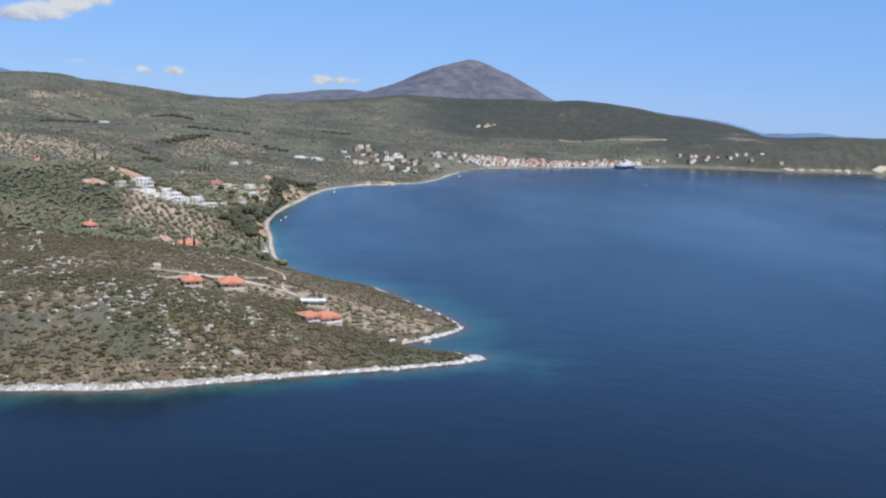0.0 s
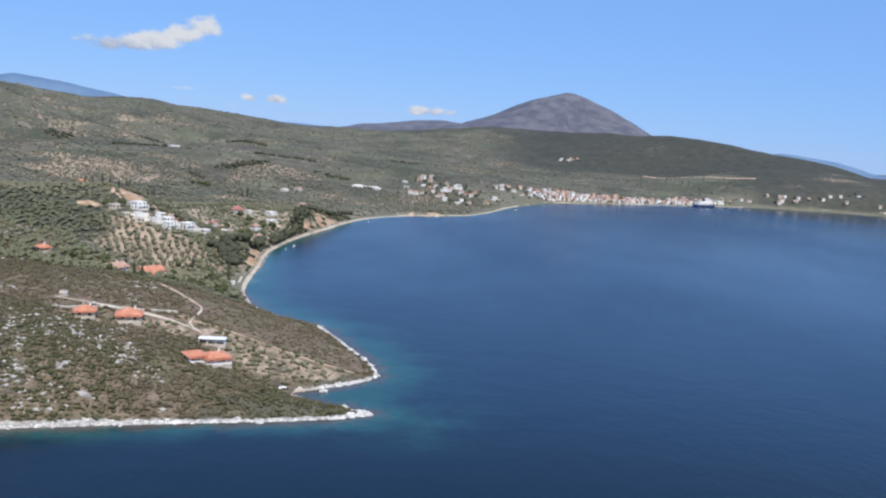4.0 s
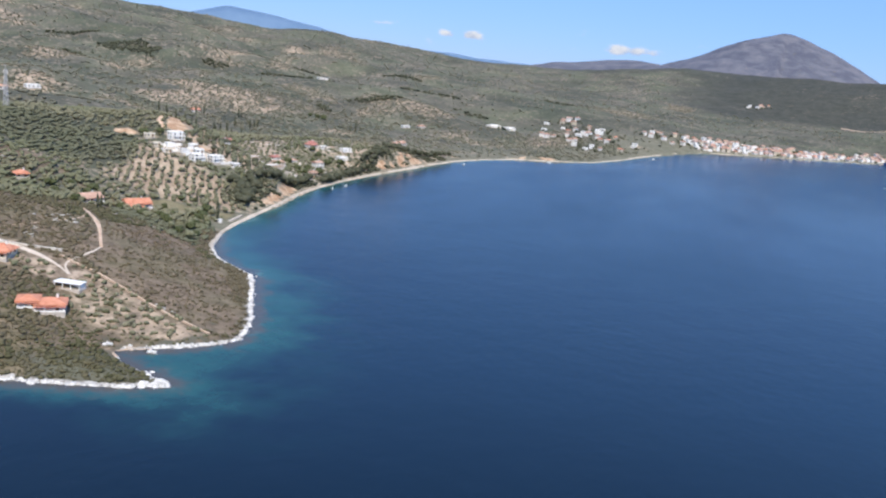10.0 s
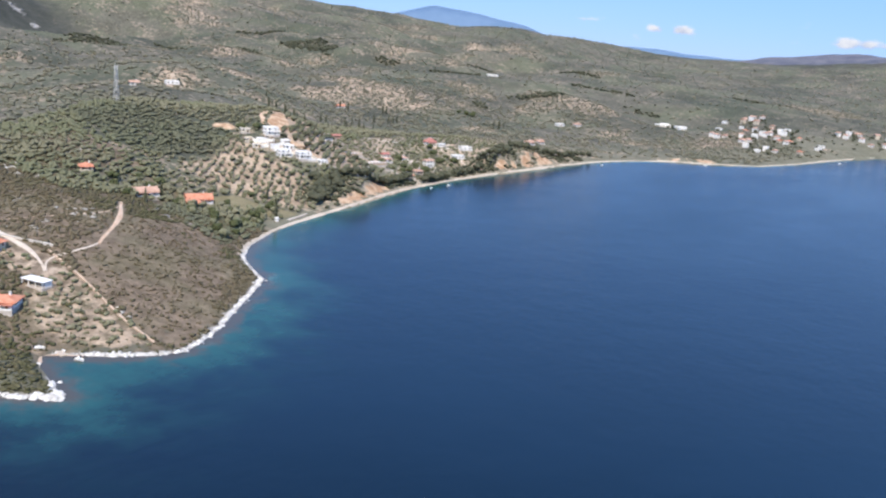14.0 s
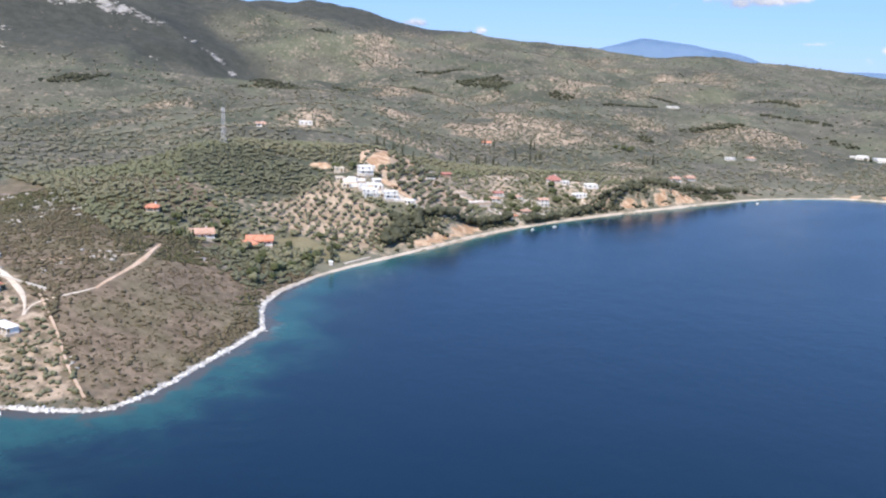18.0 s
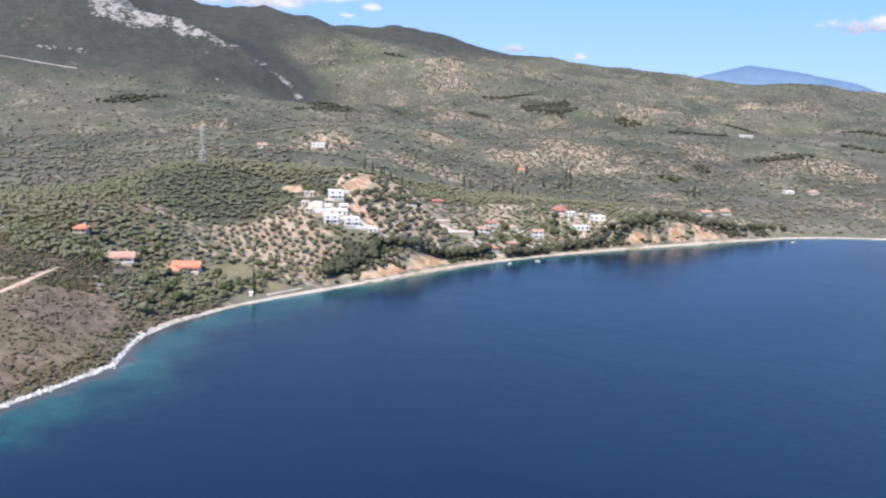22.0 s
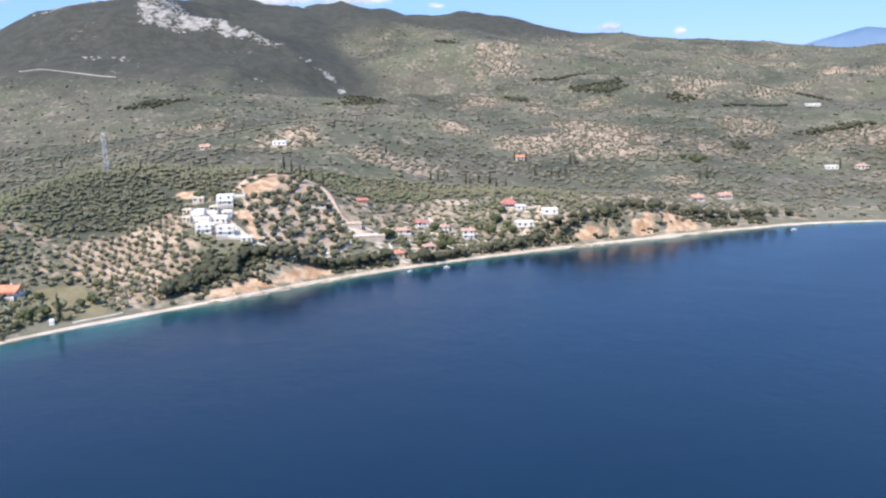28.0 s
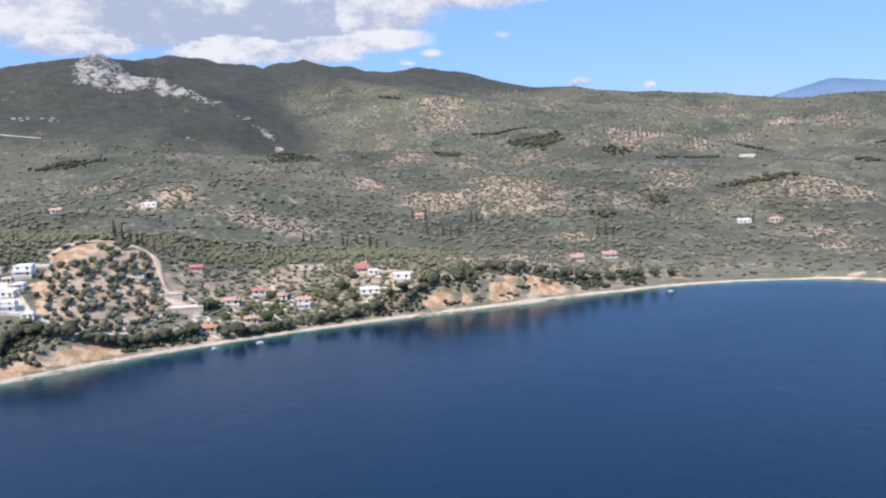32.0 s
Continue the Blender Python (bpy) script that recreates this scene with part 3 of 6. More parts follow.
def cover(x, y, z, d):
    """The shares of bare soil, wild scrub, stone, orange earth and meadow on the ground."""
    n1, n2, n3 = rough(x, y, 260, 4, 21), rough(x, y, 60, 3, 22), rough(x, y, 25, 3, 23)
    ragged = 0.55 * rough(x, y, 48, 3, 24) + 0.25 * rough(x, y, 15, 2, 25)
    near = np.clip((150 - d) / 60, 0, 1) * (y < 1100)
    bare = np.clip(0.7 * n1 + 0.55 * n2 + 0.8 * (rough(x - 22, y, 330, 4, 9) - rough(x + 22, y, 330, 4, 9)) + 1.3 * (np.abs(rough(x - 18, y, 260, 3, 14)) - np.abs(rough(x + 18, y, 260, 3, 14))) - 0.62, 0, 0.6) * (1 - near) + near * np.clip(0.6 * n2 + 0.25, 0, 0.6)
    bare = np.maximum(bare, patch(x, y, SLOPE, 10) * 0.95)
    bare = np.maximum(bare, patch(x, y, PLOT, 5) * 0.95)
    bare = np.maximum(bare, patch(x, y, KNOLL, 8) * 1.0)
    yard = np.maximum(patch(x, y, [(-128, 370), (-100, 370), (-76, 372), (-62, 376), (-66, 384), (-100, 384), (-128, 383)], 5), oval(x, y, -62, 369, 12, 7, 10))
    bare = np.maximum(bare, yard * (0.85 + 0.3 * n3))
    bare = np.maximum(bare, np.where((y > 575) & (y < 980), np.clip((26 - d) / 12, 0, 0.5), 0))
    bare = np.maximum(bare, patch(x, y, VILLAGE, 8) * (0.55 + 0.5 * n3))
    bare = np.maximum(bare, oval(x, y, -172, 852, 16, 8, 80) * (0.9 + 0.3 * n3))
    head = (y < 520) & (x > -330)
    bare = np.where(head & (patch(x, y, PLOT) < 0.5), bare * 0.25 + 0.2 * n3 + 0.25 * oval(x, y, -160, 318, 90, 45, 20), bare)
    for cx, cy, rx, ry in ((-590, 1130, 60, 40), (-650, 1000, 50, 30), (740, 2150, 60, 30), (790, 2300, 40, 20), (620, 2070, 30, 16)):
        bare = np.maximum(bare, oval(x, y, cx, cy, rx, ry) * (0.75 + 0.35 * n3))
    for cx, cy, rx, ry, turn, k in GROVES:
        bare = np.maximum(bare, np.clip(1.25 * oval(x, y, cx, cy, rx * 1.08, ry * 1.08, turn) - 0.2 + ragged, 0, 1) * (0.88 * k + 0.15 * n3))
    bare = bare * (1 - patch(x, y, FOREST, 10))
    wild = np.clip((z - 122 - 34 * np.clip((y - 1120) / 90, 0, 1) + 34 * n1) / 55, 0, 1)
    wild = np.maximum(wild, np.clip((1.9 * (-x - 1330) + 0.4 * y + 150 * n1 + 200) / 480, 0, 1) * np.clip((1200 - y + 50 * n1) / 110, 0, 1))
    wild = np.maximum(wild, np.clip((y - 2150 + 0.25 * np.maximum(-x, 0) + 60 * n1) / 200, 0, 1) * np.clip((x + 250) / 300, 0, 1) * np.clip((z - 22) / 25, 0, 0.85))
    wild = np.maximum(wild, 0.5 * patch(x, y, FOREST, 10))
    wild = np.maximum(wild, np.clip((0.4 * n1 + 0.9 * n2 - 0.6) * 1.6, 0, 0.5) * (d > 250))
    wild = np.maximum(wild, np.where(head, 0.62 + 0.3 * n2, 0))
    wild = np.maximum(wild, np.clip((y - 2750 + 100 * n1) / 200, 0, 0.6))
    wild = np.maximum(wild, np.clip((x - 420 + 60 * n1) / 100, 0, 1) * np.clip((z - 3) / 6, 0, 0.72))
    bare = bare * (1 - 0.55 * wild)
    slab = rough(x, y, 7, 2, 31)
    stone = np.where(head & (z > 2), np.clip(1.25 * slab + 0.5 * n2 - 1.05 + 0.35 * oval(x, y, -140, 300, 60, 30), 0, 1), 0) * (patch(x, y, HEAD_FIELD, 6) < 0.5) * (patch(x, y, PLOT, 6) < 0.5)
    stone = np.maximum(stone, np.clip((2.8 - d) / 2, 0, 1) * head * (1 - oval(x, y, -3, 344, 15, 9)))
    spur = np.array([(-1440, 900), (-1412, 907), (-1396, 939), (-1374, 968), (-1358, 1011), (-1310, 1027), (-1270, 1056)], float)
    crag = np.clip(1.1 - edge_distance(x, y, spur) / 24, 0, 1) * np.clip(0.7 + 1.1 * rough(x, y, 40, 2, 36), 0, 1)
    crag = crag + patch(x, y, [(-1580, 751), (-1634, 777), (-1722, 821), (-1635, 842), (-1566, 862), (-1493, 892), (-1405, 925), (-1391, 890), (-1432, 866), (-1430, 806), (-1475, 744)], 24)
    for cx, cy, rx, ry, turn in ((-1735, 618, 60, 20, 70), (-1700, 700, 34, 20, 60), (-1420, 1165, 60, 12, 55), (-1590, 1248, 50, 14, 20), (-1362, 668, 50, 12, 60), (-1218, 906, 30, 8, 50)):
        crag = crag + 0.8 * oval(x, y, cx, cy, rx, ry, turn) * np.clip(0.7 + 0.9 * rough(x, y, 24, 2, 37), 0, 1)
    stone = np.maximum(stone, np.clip(np.minimum(crag, 1) * (0.52 + 0.2 * rough(x, y, 26, 3, 35)), 0, 1))
    earth = np.where((d < 11 + 4 * n3 + 4 * (y > 856)) & (d > 4), np.clip(bank(x, y) / 3, 0, 1), 0) * np.clip(0.9 + 0.7 * rough(x, y, 14, 2, 33) - 0.3 * (np.abs(y - 830) < 26), 0, 1)
    earth = np.maximum(earth, 0.9 * patch(x, y, [(-236, 650), (-251, 671), (-259, 688), (-246, 680), (-226, 664), (-221, 650)], 5))
    earth = np.maximum(earth, 0.8 * oval(x, y, -246, 619, 9, 6, 30))
    earth = np.maximum(earth, patch(x, y, KNOLL, 8) * (0.42 + 0.35 * n3))
    earth = np.maximum(earth, 0.7 * patch(x, y, [(-206, 636), (-209, 645), (-188, 647), (-168, 643), (-169, 637), (-188, 639)], 4))
    stone = np.maximum(stone, 1.1 * oval(x, y, -1236, 1056, 15, 6, -40))
    meadow = patch(x, y, MEADOW, 6)
    heath = np.maximum(patch(x, y, HEAD_FIELD, 6), patch(x, y, UPPER_FIELD, 10) * 0.9)
    heath = np.maximum(heath, np.clip((y - 2050 + 120 * n1) / 200, 0, 0.30) * np.clip((x + 150) / 300, 0, 1) * (z > 20))
    heath = np.maximum(heath, np.where(head, 0.55 + 0.3 * n2, 0))
    heath = np.maximum(heath, np.clip((x - 560 + 60 * n1) / 120, 0, 0.30) * (d > 3))
    wild = wild * (1 - patch(x, y, HEAD_FIELD, 6))
    # haze tint on the peak, and growing with y on the slopes behind
    hazed_rock = np.maximum(np.clip(peak(x, y) / 40, 0, 1), np.clip((y - 3200 + 200 * n1) / 500, 0, 0.8))
    canopy = np.clip((d - 45) / 50, 0, 1) * np.where(head, 0, 1)
    return {"canopy": canopy, "hazed_rock": hazed_rock, "heath": heath, "bare": bare, "wild": wild, "stone": stone, "earth": earth, "meadow": meadow}


GX = lines((-4200, -2400, 90), (-2400, -1500, 20), (-1500, -460, 11), (-460, -300, 5), (-300, 30, 3), (30, 1300, 15), (1300, 4200, 90))
GY = lines((-700, 225, 60), (225, 1000, 3), (1000, 1300, 6), (1300, 2700, 14), (2700, 5300, 45))
gx, gy, gf = sheet(GX, GY)
gz = height(gx, gy)
gf = gf[(gz[gf] > -7).any(1)]
gd = inland(gx, gy)
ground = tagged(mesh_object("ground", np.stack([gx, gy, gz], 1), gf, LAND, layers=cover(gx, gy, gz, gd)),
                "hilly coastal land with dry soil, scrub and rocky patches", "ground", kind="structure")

sx, sy, sf = sheet(lines((-900, -160, 60), (-160, 60, 5), (60, 1300, 40), (1300, 5000, 200)), lines((-2500, 200, 150), (200, 1240, 6), (1240, 2300, 40)))
sd = -inland(sx, sy)
reach = np.where(sy < 490, 16 + 18 * np.clip((sy - 300) / 40 + (sx - 10) / 30, 0, 1), 14 + 18 * np.clip((700 - sy) / 180, 0, 1))
shoal = 0.74 * np.exp(-(np.maximum(sd, 0) / reach) ** 1.3) + 0.4 * np.exp(-np.maximum(sd, 0) / 4)
shoal = np.maximum(shoal, 0.5 * np.exp(-(((sx - 14) / 40) ** 2 + ((sy - 345) / 22) ** 2)))
sea = tagged(mesh_object("water", np.stack([sx, sy, 0 * sx], 1), sf, SEA, layers={"shoal": shoal, "reef": np.exp(-np.maximum(sd, 0) / 8.0) * np.clip((560 - sy) / 60, 0, 1), "dark_south": np.clip((370 - sy + 0.3 * sx) / 130, 0, 1)}),
             "calm deep blue sea turning turquoise over the shallows", "sea", kind="structure")


def drape(name, points, width, material, lift=0.12, parent=None, wobble=0.15, step=4.0):
    """A strip that lies on the land along a line."""
    p = np.array(points, float)
    out = [p[0]]
    for a, b in zip(p[:-1], p[1:]):
        k = max(1, int(np.hypot(*(b - a)) / step))
        out += [a + (b - a) * (i + 1) / k for i in range(k)]
    c = np.array(out)
    for _ in range(3):
        c[1:-1] = 0.25 * c[:-2] + 0.5 * c[1:-1] + 0.25 * c[2:]
    t = np.gradient(c, axis=0)
    t /= np.maximum(np.hypot(t[:, 0], t[:, 1]), 1e-6)[:, None]
    nrm = np.stack([-t[:, 1], t[:, 0]], 1)
    w = width * (1 + wobble * rough(c[:, 0], c[:, 1], 14, 2, 41))
    cols = np.linspace(-0.5, 0.5, 5)
    v = np.concatenate([c + nrm * (w * k)[:, None] for k in cols])
    z = height(v[:, 0], v[:, 1]) + lift * np.repeat([-1.5, 1, 1, 1, -1.5], len(c))
    n = len(c)
    i = (np.arange(4)[:, None] * n + np.arange(n - 1)[None, :]).ravel()
    return mesh_object(name, np.column_stack([v, z]), np.stack([i, i + n, i + n + 1, i + 1], 1), material, parent)


shift = lambda line, by: np.stack([line[:, 0] + by * np.gradient(line[:, 1]) / np.hypot(np.gradient(line[:, 0]), np.gradient(line[:, 1])) * -1,
                                   line[:, 1] + by * np.gradient(line[:, 0]) / np.hypot(np.gradient(line[:, 0]), np.gradient(line[:, 1]))], 1)
tagged(drape("beach", shift(BAY[:24], 1.3), 3.2, SAND, 0.22, None, 0.35), "narrow pale shingle beach along the bay", "beach", kind="structure")
tagged(drape("beach", [(-8, 341), (-13.5, 344.5), (-10, 349), (-4, 353)], 2.6, TRACK, 0.2, None, 0.3, 1.5), "small brown shingle beach at the head of a cove", "beach", kind="structure")
tagged(drape("road", [(-72, 404), (-79, 411), (-88, 421), (-97, 430), (-106, 438), (-119, 447), (-130, 455)], 2.6, CUT, 0.12, None, 0.5), "pale dirt road bending up the headland", "road", kind="structure")
tagged(drape("road", [(-126, 378), (-111, 378), (-96, 379), (-80, 379), (-70, 378), (-60, 374)], 2.5, PALE, 0.12, None, 0.6), "pale gravel road past the villas", "road", kind="structure")
tagged(drape("road", [(-60, 374), (-68, 379), (-69, 390), (-70, 398), (-73, 405)], 1.5, PALE, 0.12, None, 0.5, 2.0), "narrow pale track from the villas to the dirt road", "road", kind="structure")
tagged(drape("path", [(-119, 446), (-108, 432), (-108, 412), (-115, 385)], 1.1, TRACK, 0.1, None, 0.6), "narrow dirt path over the headland", "path", kind="structure")
tagged(drape("road", [(-233, 645), (-244, 653), (-253, 662), (-257, 679), (-256, 694), (-247, 704), (-235, 705), (-224, 704), (-202, 704), (-193, 710), (-184, 719)], 5.4, CUT, 0.2, None, 0.5), "wide orange dirt road cut over the knoll", "road", kind="structure")

tagged(drape("path", [(-176, 636), (-168, 638), (-158, 640), (-148, 646), (-148, 660), (-156, 676), (-172, 690)], 2.6, PALE, 0.15, None, 0.4), "pale dirt path below the hillside complex", "path", kind="structure")
tagged(drape("terrace", [(-216, 616), (-206, 622), (-196, 628), (-184, 631), (-172, 632)], 13.0, PALE, 0.2, None, 0.35), "pale paved terraces between white buildings", "terrace", kind="structure")
tagged(drape("yard", [(-206, 700), (-196, 704), (-186, 710), (-176, 718)], 14.0, PALE, 0.1, None, 0.4), "pale gravel yard beside an unfinished building", "yard", kind="structure")
tagged(drape("road", [(-1345, 530), (-1316, 574), (-1297, 607), (-1279, 640), (-1256, 674)], 2.2, GRAVEL, 0.4, None, 0.4, 12.0), "pale track across the dark mountainside", "road", kind="structure")

tagged(drape("road", [(318, 2363), (405, 2252), (483, 2145), (549, 2134)], 9.0, TRACK, 1.2, None, 0.3, 12.0), "pale track across the hill above the far town", "road", kind="structure")
tagged(drape("beach", [(650, 1963), (790, 1970), (940, 2036), (1060, 2080), (1250, 2110)], 7.0, SAND, 0.4, None, 0.3, 10.0), "pale beach below the far headland", "beach", kind="structure")


def ico(level=1):
    bm = bmesh.new()
    bmesh.ops.create_icosphere(bm, subdivisions=level, radius=1.0)
    v = np.array([p.co[:] for p in bm.verts])
    f = np.array([[p.index for p in q.verts] for q in bm.faces])
    bm.free()
    return v, f


ICO_V, ICO_F = ico(1)


# ---- buildings ----
KEEP_OUT = []          # x, y, radius round buildings, kept free of trees


def part(name, bm, material, parent, label=""):
    me = bpy.data.meshes.new(name)
    bm.to_mesh(me)
    bm.free()
    me.materials.append(material)
    ob = new(name, me)
    ob.parent = parent
    return tagged(ob, label)


def box(*spans, bm=None, bevel=0.0):
    """A box x0, x1, y0, y1, z0, z1, added to bm or alone."""
    x0, x1, y0, y1, z0, z1 = spans
    bm = bm or bmesh.new()
    made = bmesh.ops.create_cube(bm, size=1.0, matrix=Matrix.LocRotScale(((x0 + x1) / 2, (y0 + y1) / 2, (z0 + z1) / 2), None, (x1 - x0, y1 - y0, z1 - z0)))
    if bevel:
        bmesh.ops.bevel(bm, geom=list({e for v in made["verts"] for e in v.link_edges}), offset=bevel, segments=1, affect="EDGES")
    return bm


def tilted_roof(w, d, z, rise, over, hip):
    """A hipped or gabled roof with thick eaves, its ridge along the longer side x."""
    bm = bmesh.new()
    a, b = w / 2 + over, d / 2 + over
    e = (b if hip else 0.0)
    low = [bm.verts.new(p) for p in ((-a, -b, z - 0.2), (a, -b, z - 0.2), (a, b, z - 0.2), (-a, b, z - 0.2))]
    mid = [bm.verts.new(p) for p in ((-a, -b, z), (a, -b, z), (a, b, z), (-a, b, z))]
    top = [bm.verts.new(p) for p in ((-a + min(e, a * 0.9), 0, z + rise), (a - min(e, a * 0.9), 0, z + rise))]
    bm.faces.new(low[::-1])
    for i in range(4):
        bm.faces.new((low[i], low[(i + 1) % 4], mid[(i + 1) % 4], mid[i]))
    bm.faces.new((mid[0], mid[1], top[1], top[0]))
    bm.faces.new((mid[1], mid[2], top[1]))
    bm.faces.new((mid[2], mid[3], top[0], top[1]))
    bm.faces.new((mid[3], mid[0], top[0]))
    return bm


def window(parent, x, y, z, w, h, face):
    """A framed window proud of the wall; face is the wall's side: -y, +y, -x or +x."""
    sgn = -1 if face[0] == "-" else 1
    if face[1] == "y":
        f = box(x - w / 2 - 0.1, x + w / 2 + 0.1, y - 0.04, y + 0.04, z - 0.1, z + h + 0.1)
        g = box(x - w / 2, x + w / 2, y + sgn * 0.03 - 0.03, y + sgn * 0.03 + 0.03, z, z + h)
    else:
        f = box(x - 0.04, x + 0.04, y - w / 2 - 0.1, y + w / 2 + 0.1, z - 0.1, z + h + 0.1)
        g = box(x + sgn * 0.03 - 0.03, x + sgn * 0.03 + 0.03, y - w / 2, y + w / 2, z, z + h)
    fr = part("window", f, WHITE, parent)
    part("pane", g, GLASS, fr, "dark window glass")


def house(name, label, x, y, turn, w, d, floors=1, roof="hip", wall=WHITE, tile=TILE, porch=2.4, chimney=True, rise=None, category="house", group="", keep=1.0, windows=True, lift=0.0):
    """A house whose front looks to its own -y. Its plinth goes down into the slope."""
    w, d, porch = w * 0.9, d * 0.9, porch * 0.85
    c, s = math.cos(radians(turn)), math.sin(radians(turn))
    corners = np.array([(a * w / 2 * c - b * d / 2 * s + x, a * w / 2 * s + b * d / 2 * c + y) for a in (-1, 1) for b in (-1, 1)])
    zs = height(corners[:, 0], corners[:, 1])
    z = float(zs.max() * 0.25 + zs.mean() * 0.75) + lift
    drop = z - float(zs.min()) + 0.6
    ob = tagged(new(name), label, category, group)
    top = 2.4 * floors + 0.1
    part("plinth", box(-w / 2 - 0.3, w / 2 + 0.3, -d / 2 - 0.3, d / 2 + 0.3, -drop, 0.15), CONCRETE, ob)
    part("wall", box(-w / 2, w / 2, -d / 2, d / 2, 0.15, top, bevel=0.05), wall, ob)
    if roof == "flat":
        bm = box(-w / 2 - 0.35, w / 2 + 0.35, -d / 2 - 0.35, d / 2 + 0.35, top, top + 0.25)
        part("roof_slab", bm, WHITE, ob)
        for px0, px1, py0, py1 in ((-w / 2, w / 2, -d / 2, -d / 2 + 0.2), (-w / 2, w / 2, d / 2 - 0.2, d / 2), (-w / 2, -w / 2 + 0.2, -d / 2 + 0.2, d / 2 - 0.2), (w / 2 - 0.2, w / 2, -d / 2 + 0.2, d / 2 - 0.2)):
            part("parapet", box(px0, px1, py0, py1, top + 0.25, top + 0.75), wall, ob)
    else:
        part("roof", tilted_roof(w, d, top + 0.2, rise or d * 0.3, 0.85, roof == "hip"), tile, ob, "tiled roof")
        if roof == "gable":
            for side in (-1, 1):
                bm = bmesh.new()
                v = [bm.verts.new(q) for q in ((side * (w / 2 - 0.02), -d / 2, top), (side * (w / 2 - 0.02), d / 2, top), (side * (w / 2 - 0.02), 0, top + (rise or d * 0.3) * 0.92))]
                bm.faces.new(v if side > 0 else v[::-1])
                bmesh.ops.solidify(bm, geom=bm.faces[:], thickness=0.2 * side)
                part("gable", bm, wall, ob)
    if chimney and roof != "flat":
        ch = part("chimney", box(w * 0.18, w * 0.18 + 0.7, 0.3, 1.0, top, top + (rise or d * 0.3) + 0.9, bevel=0.04), WHITE, ob)
        part("cap", box(w * 0.18 - 0.1, w * 0.18 + 0.8, 0.2, 1.1, top + (rise or d * 0.3) + 0.9, top + (rise or d * 0.3) + 1.05), CONCRETE, ch)
    if windows:
        for f in range(math.ceil(floors)):
            zf = 0.1 + 2.4 * f
            n = max(2, int(w / 3.2))
            for i in range(n):
                xx = -w / 2 + w * (i + 0.5) / n
                if f == 0 and i == n // 2:
                    part("door", box(xx - 0.55, xx + 0.55, -d / 2 - 0.05, -d / 2 + 0.03, zf, zf + 2.1), WOOD, ob, "brown wooden door")
                else:
                    window(ob, xx, -d / 2, zf + 0.9, 1.2, 1.3, "-y")
            for side in ("-x", "+x"):
                for yy in (-d / 4, d / 4):
                    window(ob, (-1 if side[0] == "-" else 1) * w / 2, yy, zf + 0.9, 1.1, 1.2, side)
    if porch:
        for f in range(math.ceil(floors)):
            zf = 0.0 + 2.4 * f
            part("terrace" if f == 0 else "balcony", box(-w / 2 - 0.3, w / 2 + 0.3, -d / 2 - porch, -d / 2 - 0.301, zf - (drop if f == 0 else 0.05), zf + 0.15), CONCRETE if f == 0 else WHITE, ob)
            part("railing", box(-w / 2 - 0.3, w / 2 + 0.3, -d / 2 - porch, -d / 2 - porch + 0.12, zf + 0.15, zf + 0.75), wall, ob)
        for i in range(4):
            xx = -w / 2 + 0.2 + (w - 0.4) * i / 3
            part("post", box(xx - 0.13, xx + 0.13, -d / 2 - porch + 0.13, -d / 2 - porch + 0.39, 0.15, top - 0.2), wall, ob)
        if roof != "flat" and group != "village houses":
            bm = bmesh.new()
            q = [bm.verts.new(p) for p in ((-w / 2 - 0.4, -d / 2 - porch - 0.3, top - 0.35), (w / 2 + 0.4, -d / 2 - porch - 0.3, top - 0.35), (w / 2 + 0.4, -d / 2 - 0.5, top + 0.15), (-w / 2 - 0.4, -d / 2 - 0.5, top + 0.15))]
            bm.faces.new(q)
            bmesh.ops.solidify(bm, geom=bm.faces[:], thickness=0.18)
            part("porch_roof", bm, tile, ob, "tiled porch roof")
    ob.matrix_basis = pose(x, y, z, 0, 0, turn)
    KEEP_OUT.append((x, y, (w + d) / 4 * keep + 1.4))
    return ob


# headland villas
house("villa", "white villa with orange tiled roof and balcony on the headland", -45, 350, 40, 10.5, 8.5, 0.85, "hip", WHITE, TILE, 2.8, lift=-0.2, rise=1.6)
house("villa_wing", "lower white wing with an orange tiled roof beside the villa", -51, 346, 40, 7, 8, 0.85, "hip", WHITE, TILE, 2.0, False, keep=0.6, lift=-0.4, rise=1.4)
CARPORT = (-52, 366, 12)
house("villa", "single-storey villa with orange tiled roof beside a gravel road", -88, 368, 22, 10.5, 8, 1, "hip", CREAM, TILE, 2.6)
house("villa", "small villa with orange hipped roof among green shrubs", -103, 361, 24, 8, 6.5, 1, "hip", CREAM, TILE, 2.0)
house("ruin", "roofless pale stone ruin on the headland slope", -124, 381, 20, 3, 2.4, 0.5, "flat", CONCRETE, TILE, 0, False, category="ruin", windows=False)
# houses in the valley behind the beach
house("house", "small house with an orange roof on wooded land", -193, 477, 60, 7, 6, 1, "hip", CREAM, TILE, 1.8)
house("house", "long white house with weathered tiled roof among trees", -158, 489, 72, 13, 8, 1, "gable", WHITE, TILE_BROWN, 2.4)
house("house", "large white house with a bright orange tiled roof", -152, 520, 62, 15, 8.5, 1, "gable", WHITE, TILE, 2.8)
house("house_wing", "lower white wing with an orange tiled roof beside the garden", -146, 511, 62, 8, 8, 0.85, "hip", WHITE, TILE, 1.8, False, keep=0.6)
house("beach_hut", "small white hut beside the beach", -108, 538, 70, 1.9, 1.6, 0.65, "flat", WHITE, TILE, 0, False, category="hut", windows=False)
